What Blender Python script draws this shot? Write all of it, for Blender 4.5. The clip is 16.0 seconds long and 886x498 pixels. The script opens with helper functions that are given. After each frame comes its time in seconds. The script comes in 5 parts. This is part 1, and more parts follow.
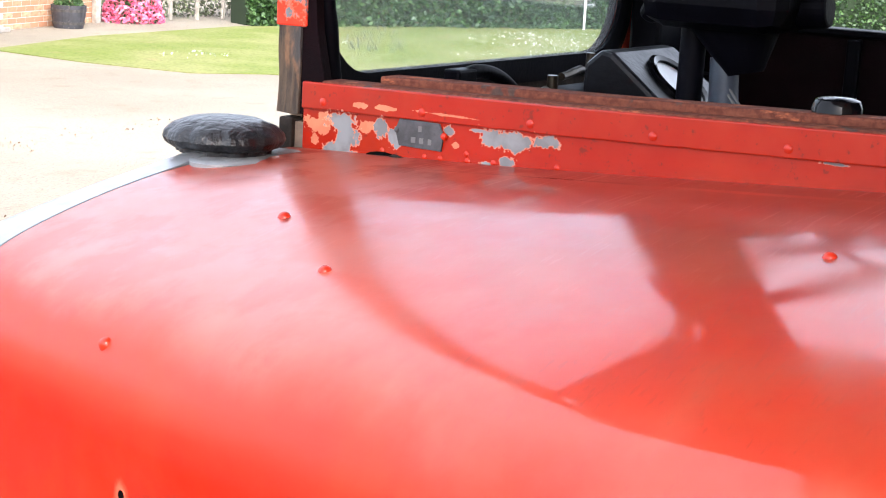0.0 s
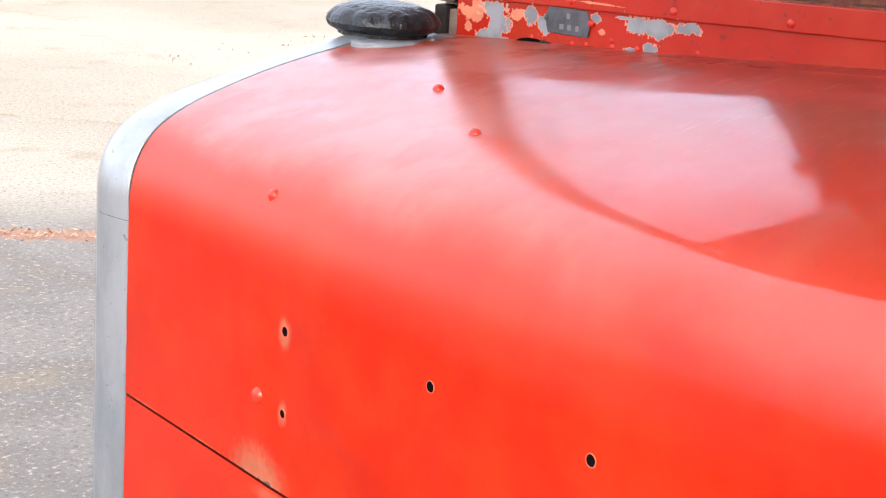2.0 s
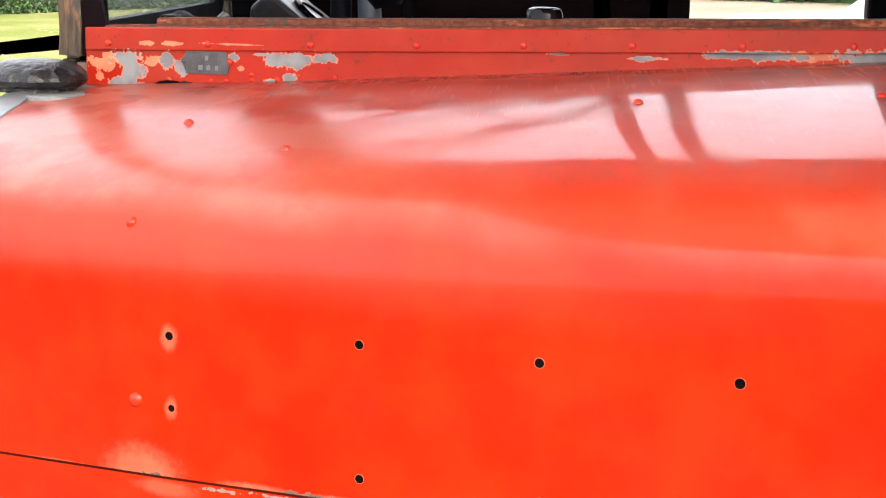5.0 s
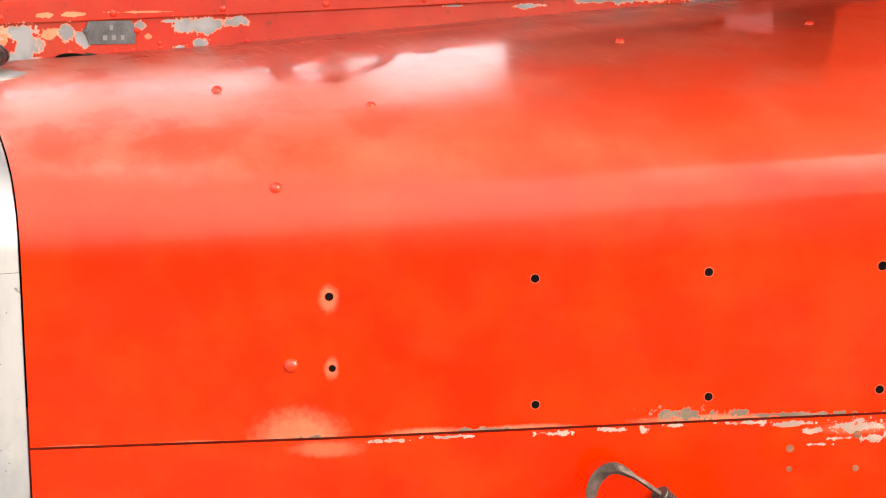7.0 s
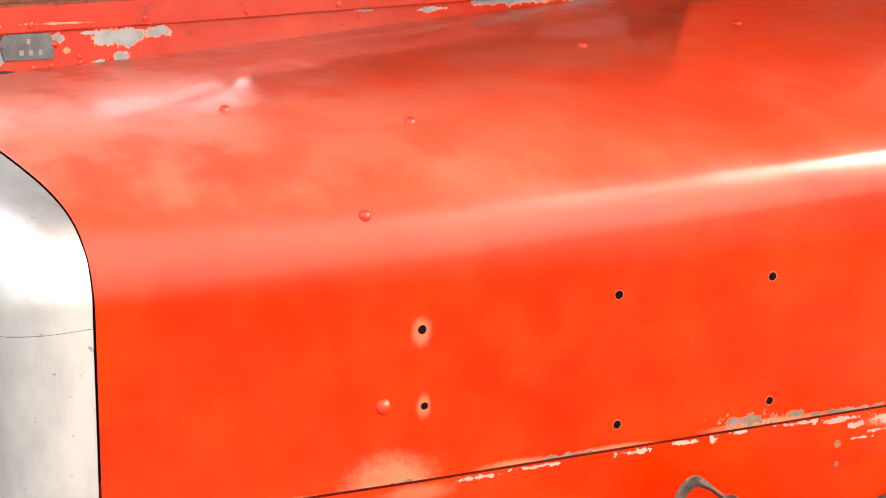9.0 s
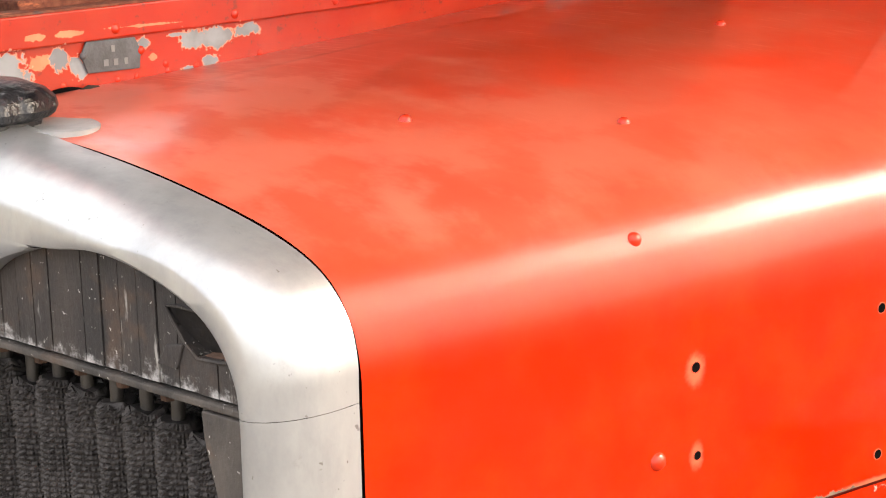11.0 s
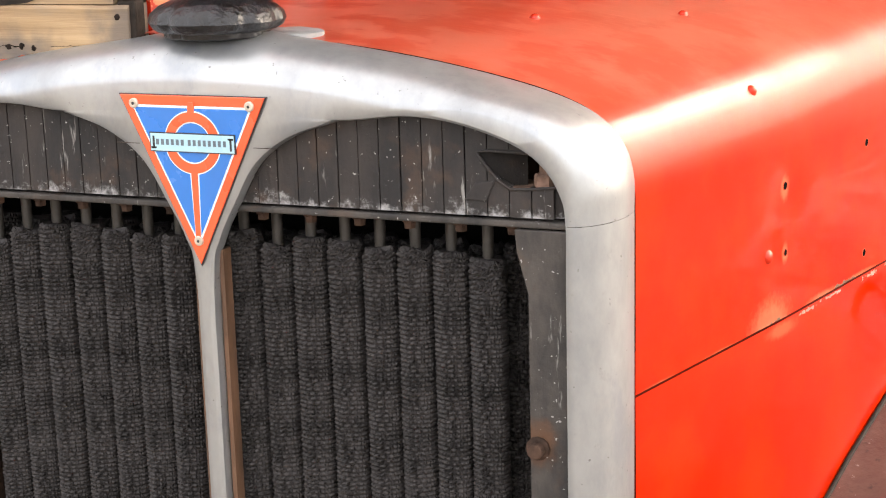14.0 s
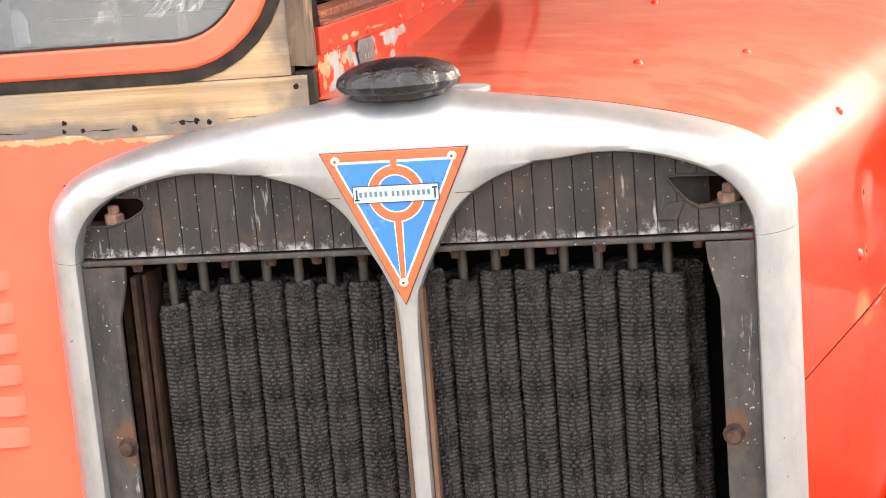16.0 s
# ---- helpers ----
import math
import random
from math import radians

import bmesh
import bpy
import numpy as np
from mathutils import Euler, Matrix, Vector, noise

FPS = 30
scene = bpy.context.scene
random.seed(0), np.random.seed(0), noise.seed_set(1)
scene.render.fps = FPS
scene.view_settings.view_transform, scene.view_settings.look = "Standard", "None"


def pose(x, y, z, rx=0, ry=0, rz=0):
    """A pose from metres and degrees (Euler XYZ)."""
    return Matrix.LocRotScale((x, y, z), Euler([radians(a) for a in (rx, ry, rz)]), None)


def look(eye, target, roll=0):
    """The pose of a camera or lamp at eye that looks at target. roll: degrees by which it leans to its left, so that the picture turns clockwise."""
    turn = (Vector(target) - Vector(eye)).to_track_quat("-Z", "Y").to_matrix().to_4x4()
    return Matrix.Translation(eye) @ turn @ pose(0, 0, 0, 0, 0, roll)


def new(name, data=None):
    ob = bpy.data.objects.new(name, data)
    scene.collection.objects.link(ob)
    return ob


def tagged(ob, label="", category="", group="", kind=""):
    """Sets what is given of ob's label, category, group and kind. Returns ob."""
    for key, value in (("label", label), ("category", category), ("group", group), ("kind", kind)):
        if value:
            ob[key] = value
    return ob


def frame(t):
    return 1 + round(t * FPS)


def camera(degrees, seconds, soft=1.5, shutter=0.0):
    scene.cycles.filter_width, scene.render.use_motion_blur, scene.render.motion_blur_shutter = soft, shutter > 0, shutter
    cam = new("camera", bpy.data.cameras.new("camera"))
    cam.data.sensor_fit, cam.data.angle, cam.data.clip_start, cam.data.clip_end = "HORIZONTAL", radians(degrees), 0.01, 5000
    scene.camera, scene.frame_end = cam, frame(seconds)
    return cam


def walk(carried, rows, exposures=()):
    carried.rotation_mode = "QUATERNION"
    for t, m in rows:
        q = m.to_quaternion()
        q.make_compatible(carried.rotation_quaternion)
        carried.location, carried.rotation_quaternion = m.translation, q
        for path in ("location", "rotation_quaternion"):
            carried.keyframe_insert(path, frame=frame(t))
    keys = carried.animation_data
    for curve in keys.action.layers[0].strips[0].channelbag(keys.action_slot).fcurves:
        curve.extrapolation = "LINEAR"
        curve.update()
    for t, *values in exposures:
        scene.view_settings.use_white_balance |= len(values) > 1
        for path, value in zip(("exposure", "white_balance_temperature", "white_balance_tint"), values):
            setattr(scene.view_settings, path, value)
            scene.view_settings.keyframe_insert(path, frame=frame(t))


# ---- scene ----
cam = camera(30.4, 16.0, soft=1.1)
PATH = [
    (0, (1.196, 0.984, 1.721), (-0.499, -0.001, 1.325), 3.3),
    (0.5, (1.199, 0.995, 1.714), (-0.483, -0.005, 1.301), 3.3),
    (1, (1.211, 1.008, 1.711), (-0.447, -0.024, 1.278), 3.4),
    (1.5, (1.239, 1.026, 1.708), (-0.385, -0.045, 1.246), 3.6),
    (2, (1.275, 1.04, 1.696), (-0.307, -0.08, 1.201), 3.8),
    (2.5, (1.339, 0.998, 1.688), (-0.298, -0.03, 1.174), 3.8),
    (3, (1.441, 0.925, 1.673), (-0.324, 0.114, 1.196), 2.8),
    (3.5, (1.577, 0.921, 1.691), (-0.248, 0.241, 1.235), 3.1),
    (4, (1.685, 0.935, 1.696), (-0.161, 0.321, 1.229), 3.4),
    (4.5, (1.715, 0.825, 1.686), (-0.187, 0.387, 1.248), 3.5),
    (4.7, (1.715, 0.751, 1.682), (-0.215, 0.425, 1.272), 2.6),
    (6.8, (1.731, -0.01, 1.66), (-0.13, 0.599, 1.253), 0.6),
    (7, (1.692, -0.099, 1.661), (-0.126, 0.625, 1.25), 0.3),
    (7.5, (1.659, -0.258, 1.657), (-0.083, 0.615, 1.206), 0.8),
    (8, (1.599, -0.392, 1.678), (-0.045, 0.646, 1.208), 2.0),
    (8.2, (1.556, -0.43, 1.666), (-0.056, 0.67, 1.226), 2.0),
    (10.3, (1.112, -0.484, 1.671), (-0.28, 0.879, 1.221), -0.4),
    (10.5, (1.077, -0.49, 1.673), (-0.304, 0.885, 1.223), -0.4),
    (11, (0.982, -0.583, 1.663), (-0.304, 0.881, 1.214), -1.1),
    (11.5, (0.929, -0.719, 1.657), (-0.24, 0.839, 1.199), -2.0),
    (12, (0.929, -0.83, 1.659), (-0.191, 0.753, 1.17), -1.6),
    (12.5, (0.913, -0.938, 1.65), (-0.139, 0.68, 1.122), -1.6),
    (13, (0.825, -1.008, 1.641), (-0.121, 0.689, 1.167), -1.9),
    (13.5, (0.727, -1.078, 1.638), (-0.092, 0.684, 1.166), -2.5),
    (14, (0.67, -1.142, 1.635), (-0.052, 0.664, 1.169), -1.6),
    (14.5, (0.618, -1.214, 1.633), (-0.026, 0.619, 1.159), -2.4),
    (15, (0.557, -1.307, 1.636), (-0.034, 0.539, 1.143), -2.5),
    (15.5, (0.439, -1.362, 1.634), (-0.051, 0.526, 1.192), -2.9),
    (16, (0.307, -1.403, 1.651), (-0.063, 0.522, 1.256), -4.7),
]
walk(cam, [(t, look(e, g, r)) for t, e, g, r in PATH], [(0, 2.15, 6000, 10), (2.5, 2.04, 6000, 10), (3.5, 2.0, 6500, 10), (4.5, 2.16, 6700, 10), (7, 2.45, 7400, 10), (8.2, 2.6, 7300, 10), (10.5, 2.5, 7500, 10), (11.5, 2.45, 7400, 10), (13, 2.38, 7300, 10), (14.5, 2.38, 7300, 10), (15, 2.6, 7300, 10), (16, 2.9, 7300, 10)])

# ---- world and light ----
SUN_EL, SUN_AZ = 37.0, 46.0      # elevation; compass turn of the sun, from +y towards +x
world = bpy.data.worlds.new("world")
scene.world = world
world.use_nodes = True
wn = world.node_tree
sky = wn.nodes.new("ShaderNodeTexSky")
sky.sky_type, sky.sun_disc = "NISHITA", False
sky.sun_elevation, sky.sun_rotation = radians(SUN_EL), radians(SUN_AZ)
sky.air_density, sky.dust_density = 0.7, 6.0
veil = wn.nodes.new("ShaderNodeVectorMath")      # thin bright cloud over the whole sky
veil.operation = "MULTIPLY_ADD"
veil.inputs[1].default_value, veil.inputs[2].default_value = (0.5, 0.5, 0.5), (3.3, 3.3, 3.4)
wn.links.new(sky.outputs[0], veil.inputs[0])
wn.links.new(veil.outputs[0], wn.nodes["Background"].inputs[0])
wn.nodes["Background"].inputs[1].default_value = 0.15
sun = new("sun", bpy.data.lights.new("sun", "SUN"))
sun.data.energy, sun.data.angle, sun.data.color = 0.7, radians(22.0), (1.0, 0.975, 0.95)
sx, sy = math.sin(radians(SUN_AZ)), math.cos(radians(SUN_AZ))
ce, se = math.cos(radians(SUN_EL)), math.sin(radians(SUN_EL))
sun.matrix_world = look((20 * sx * ce, 20 * sy * ce, 20 * se), (0, 0, 0))


# ---- materials ----
class Nodes:
    """A small wrapper that writes node materials."""

    def __init__(self, name):
        self.m = bpy.data.materials.new(name)
        self.m.use_nodes = True
        self.t = self.m.node_tree
        self.b = self.t.nodes["Principled BSDF"]
        self.co = self.t.nodes.new("ShaderNodeTexCoord").outputs["Object"]

    def put(self, socket, value):
        if hasattr(value, "links"):
            self.t.links.new(value, socket)
        else:
            socket.default_value = value

    def math(self, op, a, b=0.0, c=0.0):
        n = self.t.nodes.new("ShaderNodeMath")
        n.operation = op
        for s, v in zip(n.inputs, (a, b, c)):
            self.put(s, v)
        return n.outputs[0]

    def vec(self, op, a, b=(0, 0, 0)):
        n = self.t.nodes.new("ShaderNodeVectorMath")
        n.operation = op
        self.put(n.inputs[0], a)
        self.put(n.inputs[1], b)
        return n.outputs[1] if op in ("LENGTH", "DOT_PRODUCT") else n.outputs[0]

    def noise(self, scale, detail=4.0, stretch=(1, 1, 1), rough=0.55):
        n = self.t.nodes.new("ShaderNodeTexNoise")
        self.put(n.inputs["Vector"], self.vec("MULTIPLY", self.co, stretch))
        n.inputs["Scale"].default_value = scale
        n.inputs["Detail"].default_value = detail
        n.inputs["Roughness"].default_value = rough
        return n.outputs["Fac"]

    def ramp(self, fac, lo, hi):
        n = self.t.nodes.new("ShaderNodeMapRange")
        n.interpolation_type = "SMOOTHSTEP"
        self.put(n.inputs[0], fac)
        n.inputs[1].default_value, n.inputs[2].default_value = lo, hi
        return n.outputs[0]

    def mix(self, fac, a, b):
        n = self.t.nodes.new("ShaderNodeMix")
        n.data_type = "RGBA"
        self.put(n.inputs[0], fac)
        for s, v in ((n.inputs[6], a), (n.inputs[7], b)):
            self.put(s, (*v, 1) if isinstance(v, tuple) else v)
        return n.outputs[2]

    def blobs(self, spots):
        """1 at the middle of each spot ((centre), (radii)), falling to 0 at its rim and below outside."""
        best = None
        for c, r in spots:
            d = self.vec("MULTIPLY", self.vec("SUBTRACT", self.co, c), tuple(1 / v for v in r))
            v = self.math("SUBTRACT", 1.0, self.vec("LENGTH", d))
            best = v if best is None else self.math("MAXIMUM", best, v)
        return best

    def bump(self, height, strength, distance=0.002):
        n = self.t.nodes.new("ShaderNodeBump")
        n.inputs["Strength"].default_value, n.inputs["Distance"].default_value = strength, distance
        self.put(n.inputs["Height"], height)
        self.put(self.b.inputs["Normal"], n.outputs[0])

    def done(self, colour, rough, metal=0.0, coat=0.0, coat_rough=0.1, spec=0.5):
        self.put(self.b.inputs["Base Color"], (*colour, 1) if isinstance(colour, tuple) else colour)
        self.put(self.b.inputs["Roughness"], rough)
        self.put(self.b.inputs["Metallic"], metal)
        if coat is not None:
            self.b.inputs["Coat Weight"].default_value = coat
        self.put(self.b.inputs["Coat Roughness"], coat_rough)
        if spec is not None:
            self.b.inputs["Specular IOR Level"].default_value = spec
        return self.m


def shade(c, k):
    return tuple(min(1.0, v * k) for v in c)


def plain(name, colour, rough=0.5, metal=0.0, var=0.2, scale=9.0, bump=0.15, bscale=120.0, coat=0.0, stretch=(1, 1, 1), depth=0.002, spec=0.5):
    n = Nodes(name)
    big, fine = n.noise(scale, 5, stretch), n.noise(bscale, 4, stretch)
    c = n.mix(n.ramp(big, 0.3, 0.7), shade(colour, 1 - var), shade(colour, 1 + var))
    c = n.mix(n.math("MULTIPLY", n.ramp(fine, 0.5, 0.8), 0.5), c, shade(colour, 1 - 1.5 * var))
    r = n.math("ADD", n.math("MULTIPLY", n.math("SUBTRACT", big, 0.5), 0.3), rough)
    n.bump(fine, bump, depth)
    return n.done(c, r, metal, coat, 0.1, spec)


RED = (0.75, 0.021, 0.0009)
PRIMER, BARE = (0.55, 0.20, 0.11), (0.235, 0.245, 0.255)


def red_paint(name, bare=(), primer=(), cover=0.8, streak=(1, 1, 1), gloss=0.035, haze=0.3, coat_ior=1.34, metal=None, faded=None, tone=1.0, rag=0.8, soft=0.9, dirt=0.0, grain=(75.0, 330.0)):
    """Old red coach paint, chalked in patches and chipped to primer and bare metal in the spots named."""
    n = Nodes(name)
    big, mid = n.noise(4.0, 4), n.noise(26.0, 5)
    scratch = n.noise(42.0, 2, streak, 0.5)
    c = n.mix(n.ramp(big, 0.3, 0.7), shade(RED, 0.9 * tone), shade(RED, 1.05 * tone))
    c = n.mix(n.math("MULTIPLY", n.ramp(n.noise(13.0, 5, rough=0.6), 0.38, 0.68), 0.5), c, shade((0.80, 0.050, 0.004), tone))
    cloud = n.math("ADD", n.math("MULTIPLY", n.noise(7.0, 3, (1, 0.65, 1), 0.5), 0.55), n.math("MULTIPLY", n.noise(22.0, 3, (0.5, 1, 1), 0.5), 0.45))
    dull = n.ramp(cloud, 0.41, 0.64)
    old = 1.0
    if faded:                                       # sun-faded, chalky upper surface; part of its paleness stands in for sky light
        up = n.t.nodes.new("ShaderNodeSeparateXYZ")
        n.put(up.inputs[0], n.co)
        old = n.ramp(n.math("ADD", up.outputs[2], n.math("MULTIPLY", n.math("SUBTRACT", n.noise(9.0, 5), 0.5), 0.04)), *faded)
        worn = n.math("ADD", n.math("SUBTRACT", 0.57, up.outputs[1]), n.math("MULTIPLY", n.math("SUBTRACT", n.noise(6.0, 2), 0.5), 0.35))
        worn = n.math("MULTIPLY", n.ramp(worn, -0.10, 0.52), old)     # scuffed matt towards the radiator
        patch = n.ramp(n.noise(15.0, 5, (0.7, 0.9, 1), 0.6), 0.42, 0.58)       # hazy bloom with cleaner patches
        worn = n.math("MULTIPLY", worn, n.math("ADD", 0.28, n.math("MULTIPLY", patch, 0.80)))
        rubbed_sheen = n.math("MULTIPLY", n.math("SUBTRACT", n.ramp(up.outputs[2], 1.37, 1.42), n.ramp(up.outputs[2], 1.445, 1.48)), n.ramp(n.math("SUBTRACT", 0.95, up.outputs[1]), 0.0, 0.6))   # shoulder rubbed matt, and a pale sky sheen painted along it
        # besides wear, these tints put reflected-sky haze into the paint colour
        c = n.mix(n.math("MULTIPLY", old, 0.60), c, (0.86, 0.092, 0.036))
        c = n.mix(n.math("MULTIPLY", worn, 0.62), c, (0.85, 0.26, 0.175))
        c = n.mix(n.math("MULTIPLY", rubbed_sheen, 0.20), c, (0.84, 0.19, 0.12))
        sheen = n.math("ADD", n.math("MULTIPLY", old, 0.55), n.math("ADD", n.math("MULTIPLY", worn, 0.60), n.math("MULTIPLY", rubbed_sheen, 0.22)))
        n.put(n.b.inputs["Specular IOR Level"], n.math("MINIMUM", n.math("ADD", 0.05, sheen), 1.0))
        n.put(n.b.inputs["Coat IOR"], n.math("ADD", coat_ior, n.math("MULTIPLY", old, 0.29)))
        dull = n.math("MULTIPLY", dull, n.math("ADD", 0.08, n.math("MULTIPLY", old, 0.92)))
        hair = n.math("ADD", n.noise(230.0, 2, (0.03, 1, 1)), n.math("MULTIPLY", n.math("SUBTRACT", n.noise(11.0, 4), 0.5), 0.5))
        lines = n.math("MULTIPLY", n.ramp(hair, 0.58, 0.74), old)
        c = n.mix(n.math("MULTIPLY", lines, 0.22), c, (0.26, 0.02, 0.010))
    c = n.mix(n.math("MULTIPLY", dull, 0.45 * haze), c, (0.80, 0.20, 0.11))
    if dirt:
        c = n.mix(n.math("MULTIPLY", n.ramp(n.noise(120.0, 4, rough=0.65), 0.60, 0.68), dirt), c, (0.07, 0.018, 0.012))
        c = n.mix(n.math("MULTIPLY", n.ramp(n.noise(14.0, 4, (1, 0.6, 1)), 0.45, 0.7), 0.6 * dirt), c, (0.20, 0.02, 0.008))
    rough = n.math("ADD", gloss + 0.3, n.math("MULTIPLY", n.ramp(mid, 0.35, 0.75), 0.06))
    edge = n.math("ADD", n.math("MULTIPLY", n.math("SUBTRACT", n.noise(grain[0], 3, rough=0.5), 0.5), 2.0 * rag), n.math("MULTIPLY", n.math("SUBTRACT", n.noise(grain[1], 3), 0.5), 0.9 * rag))
    chip = None
    if primer:
        b = n.blobs(primer)
        m = n.ramp(n.math("ADD", b, n.math("MULTIPLY", edge, 1.0 if soft < 0.3 else 0.09)), 0.05, 0.05 + soft)
        c = n.mix(n.math("MULTIPLY", m, cover), c, n.mix(n.ramp(mid, 0.45, 0.6), PRIMER, shade(PRIMER, 1.2)))
        chip = m
    if bare:
        b = n.math("ADD", n.blobs(bare), edge)
        lip = n.ramp(b, 0.0, 0.10)
        m = n.ramp(b, 0.16, 0.22)
        c = n.mix(n.math("MULTIPLY", lip, 0.6 if soft < 0.3 else 0.3), c, (0.72, 0.34, 0.22))
        c = n.mix(m, c, n.mix(n.ramp(mid, 0.4, 0.6), metal or BARE, shade(metal or BARE, 0.72)))
        chip = m if chip is None else n.math("MAXIMUM", chip, m)
    if chip is not None:
        rough = n.math("ADD", rough, n.math("MULTIPLY", chip, 0.25))
        gone = n.math("MAXIMUM", n.math("MULTIPLY", chip, 0.9), n.math("MULTIPLY", lines, 0.30)) if faded else n.math("MULTIPLY", chip, 0.9)
        n.put(n.b.inputs["Coat Weight"], n.math("SUBTRACT", 1.0, gone))
    cr = n.math("ADD", gloss, n.math("MULTIPLY", n.ramp(n.math("ADD", scratch, big), 0.7, 1.4), 0.05))
    cr = n.math("ADD", cr, n.math("MULTIPLY", dull, 0.08 * haze))
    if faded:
        cr = n.math("ADD", n.math("ADD", cr, n.math("MULTIPLY", worn, 0.24)), n.math("MULTIPLY", rubbed_sheen, 0.20))
    cr = n.math("MINIMUM", cr, 0.262)
    h = n.math("MULTIPLY", mid, 0.12)
    if chip is not None:
        h = n.math("SUBTRACT", h, chip)
    if not faded:
        n.b.inputs["Coat IOR"].default_value = coat_ior
    n.bump(h, 0.07, 0.001)
    return n.done(c, rough, 0.0, 1.0 if chip is None else None, cr, None if faded else 0.08)


ledge_bare = [((-.06, .125, 1.528), (.2, .020, .011)), ((-.06, .133, 1.513), (.2, .014, .020)), ((-.06, .122, 1.501), (.2, .018, .008)), ((-.06, .142, 1.500), (.2, .012, .006)),
              ((-.06, .172, 1.528), (.2, .011, .010)), ((-.06, .186, 1.523), (.2, .006, .008)), ((-.06, .193, 1.517), (.2, .005, .006)),
              ((-.06, .280, 1.5385), (.2, .013, .0022)), ((-.06, .300, 1.533), (.2, .020, .010)), ((-.06, .325, 1.534), (.2, .018, .009)), ((-.06, .354, 1.537), (.2, .014, .007)),
              ((-.06, .293, 1.5095), (.2, .010, .003)), ((-.06, .315, 1.513), (.2, .009, .0055)), ((-.06, .250, 1.534), (.2, .006, .005)),
              ((-.06, .61, 1.55), (.2, .012, .0016)), ((-.06, .82, 1.555), (.2, .055, .006)), ((-.06, .95, 1.556), (.2, .05, .010)), ((-.06, .70, 1.548), (.2, .02, .003))]
ledge_primer = [((-.06, .100, 1.521), (.2, .020, .010)), ((-.06, .110, 1.528), (.2, .016, .008)), ((-.06, .157, 1.528), (.2, .012, .008)), ((-.06, .150, 1.547), (.2, .014, .0028)), ((-.06, .178, 1.5475), (.2, .018, .0025)),
                ((-.06, .093, 1.508), (.2, .006, .006)), ((-.06, .246, 1.549), (.2, .03, .0012)), ((-.06, .86, 1.556), (.2, .05, .006)), ((-.06, .258, 1.522), (.2, .004, .003))]
# tone darkens this red in place of the weaker light on the cab side
m_ledge = red_paint("chipped_red_paint", ledge_bare, ledge_primer, 0.85, (1, 0.15, 1), 0.25, 0.1, 1.35, tone=0.46, rag=1.15, soft=0.1, dirt=0.55)
m_red = red_paint("red_paint", streak=(0.1, 1, 1))
seam_bare = [((.42, .283, 1.217), (.2, .020, .0030)), ((.46, .43, 1.221), (.2, .026, .0026)), ((.50, .597, 1.231), (.2, .024, .005)), ((.52, .645, 1.231), (.2, .008, .003)),
             ((.45, .385, 1.218), (.2, .03, .0024)), ((.54, .70, 1.228), (.2, .05, .002))]
seam_primer = [((.42, .277, 1.217), (.2, .050, .036)), ((.39, .20, 1.214), (.2, .06, .005)), ((.45, .385, 1.219), (.2, .05, .008)), ((.37, .10, 1.213), (.2, .04, .004)),
               ((.43, .303, 1.339), (.2, .011, .016)), ((.43, .305, 1.279), (.2, .008, .013)), ((.48, .47, 1.222), (.2, .05, .005)), ((.52, .62, 1.226), (.2, .09, .006))]
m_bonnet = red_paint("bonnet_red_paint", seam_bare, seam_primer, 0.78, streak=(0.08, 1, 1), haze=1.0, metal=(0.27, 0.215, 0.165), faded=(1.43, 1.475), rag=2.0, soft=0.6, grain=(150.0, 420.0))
lower_bare = [((.48, .485, 1.2165), (.2, .014, .0025)), ((.52, .69, 1.2195), (.2, .022, .0022)), ((.55, .75, 1.216), (.2, .028, .0056)), ((.51, .565, 1.2185), (.2, .006, .0037)), ((.51, .59, 1.2205), (.2, .007, .0019)),
              ((.53, .71, 1.213), (.2, .010, .0025)), ((.55, .735, 1.205), (.2, .012, .0015)), ((.44, .35, 1.2140), (.2, .014, .0014)), ((.54, .715, 1.200), (.2, .012, .0012)), ((.42, .40, 1.216), (.2, .02, .0012)), ((.5, .535, 1.2185), (.2, .012, .0020)),
              ((.55, .77, 1.205), (.2, .014, .0037)), ((.53, .655, 1.2215), (.2, .02, .0015))]
m_pillar = red_paint("flaked_pillar_paint", [((-.07, .07, 1.66), (.05, .05, .035)), ((-.06, .10, 1.70), (.03, .03, .06)), ((-.08, .10, 1.63), (.03, .03, .02))], gloss=.25)
m_rivet = red_paint("painted_rivet", gloss=.25, haze=.1, coat_ior=1.4, tone=0.6)
m_lower = red_paint("side_panel_red_paint", lower_bare, [((.42, .30, 1.208), (.2, .04, .010)), ((.55, .75, 1.214), (.2, .05, .008))], 0.45, haze=0.08, metal=(0.56, 0.42, 0.36), rag=2.2, soft=0.6, grain=(150.0, 420.0))

n = Nodes("cast_aluminium")
stain, fine = n.noise(9.0, 7, (1, 1, 0.5), 0.65), n.noise(240.0, 3)
c = n.mix(n.ramp(stain, 0.38, 0.7), (0.388, 0.400, 0.412), (0.262, 0.272, 0.284))
c = n.mix(n.math("MULTIPLY", n.ramp(n.noise(38.0, 6, rough=0.7), 0.58, 0.75), 0.5), c, (0.24, 0.235, 0.22))
c = n.mix(n.math("MULTIPLY", n.ramp(n.noise(15.0, 6, (1, 1, 0.6), 0.65), 0.52, 0.66), 0.55), c, (0.25, 0.275, 0.31))
pit = n.ramp(n.noise(150.0, 2), 0.70, 0.76)
c = n.mix(n.math("MULTIPLY", pit, 0.7), c, (0.13, 0.12, 0.11))
n.bump(n.math("SUBTRACT", n.math("ADD", n.math("MULTIPLY", fine, 0.6), n.noise(30.0, 3)), pit), 0.12, 0.001)
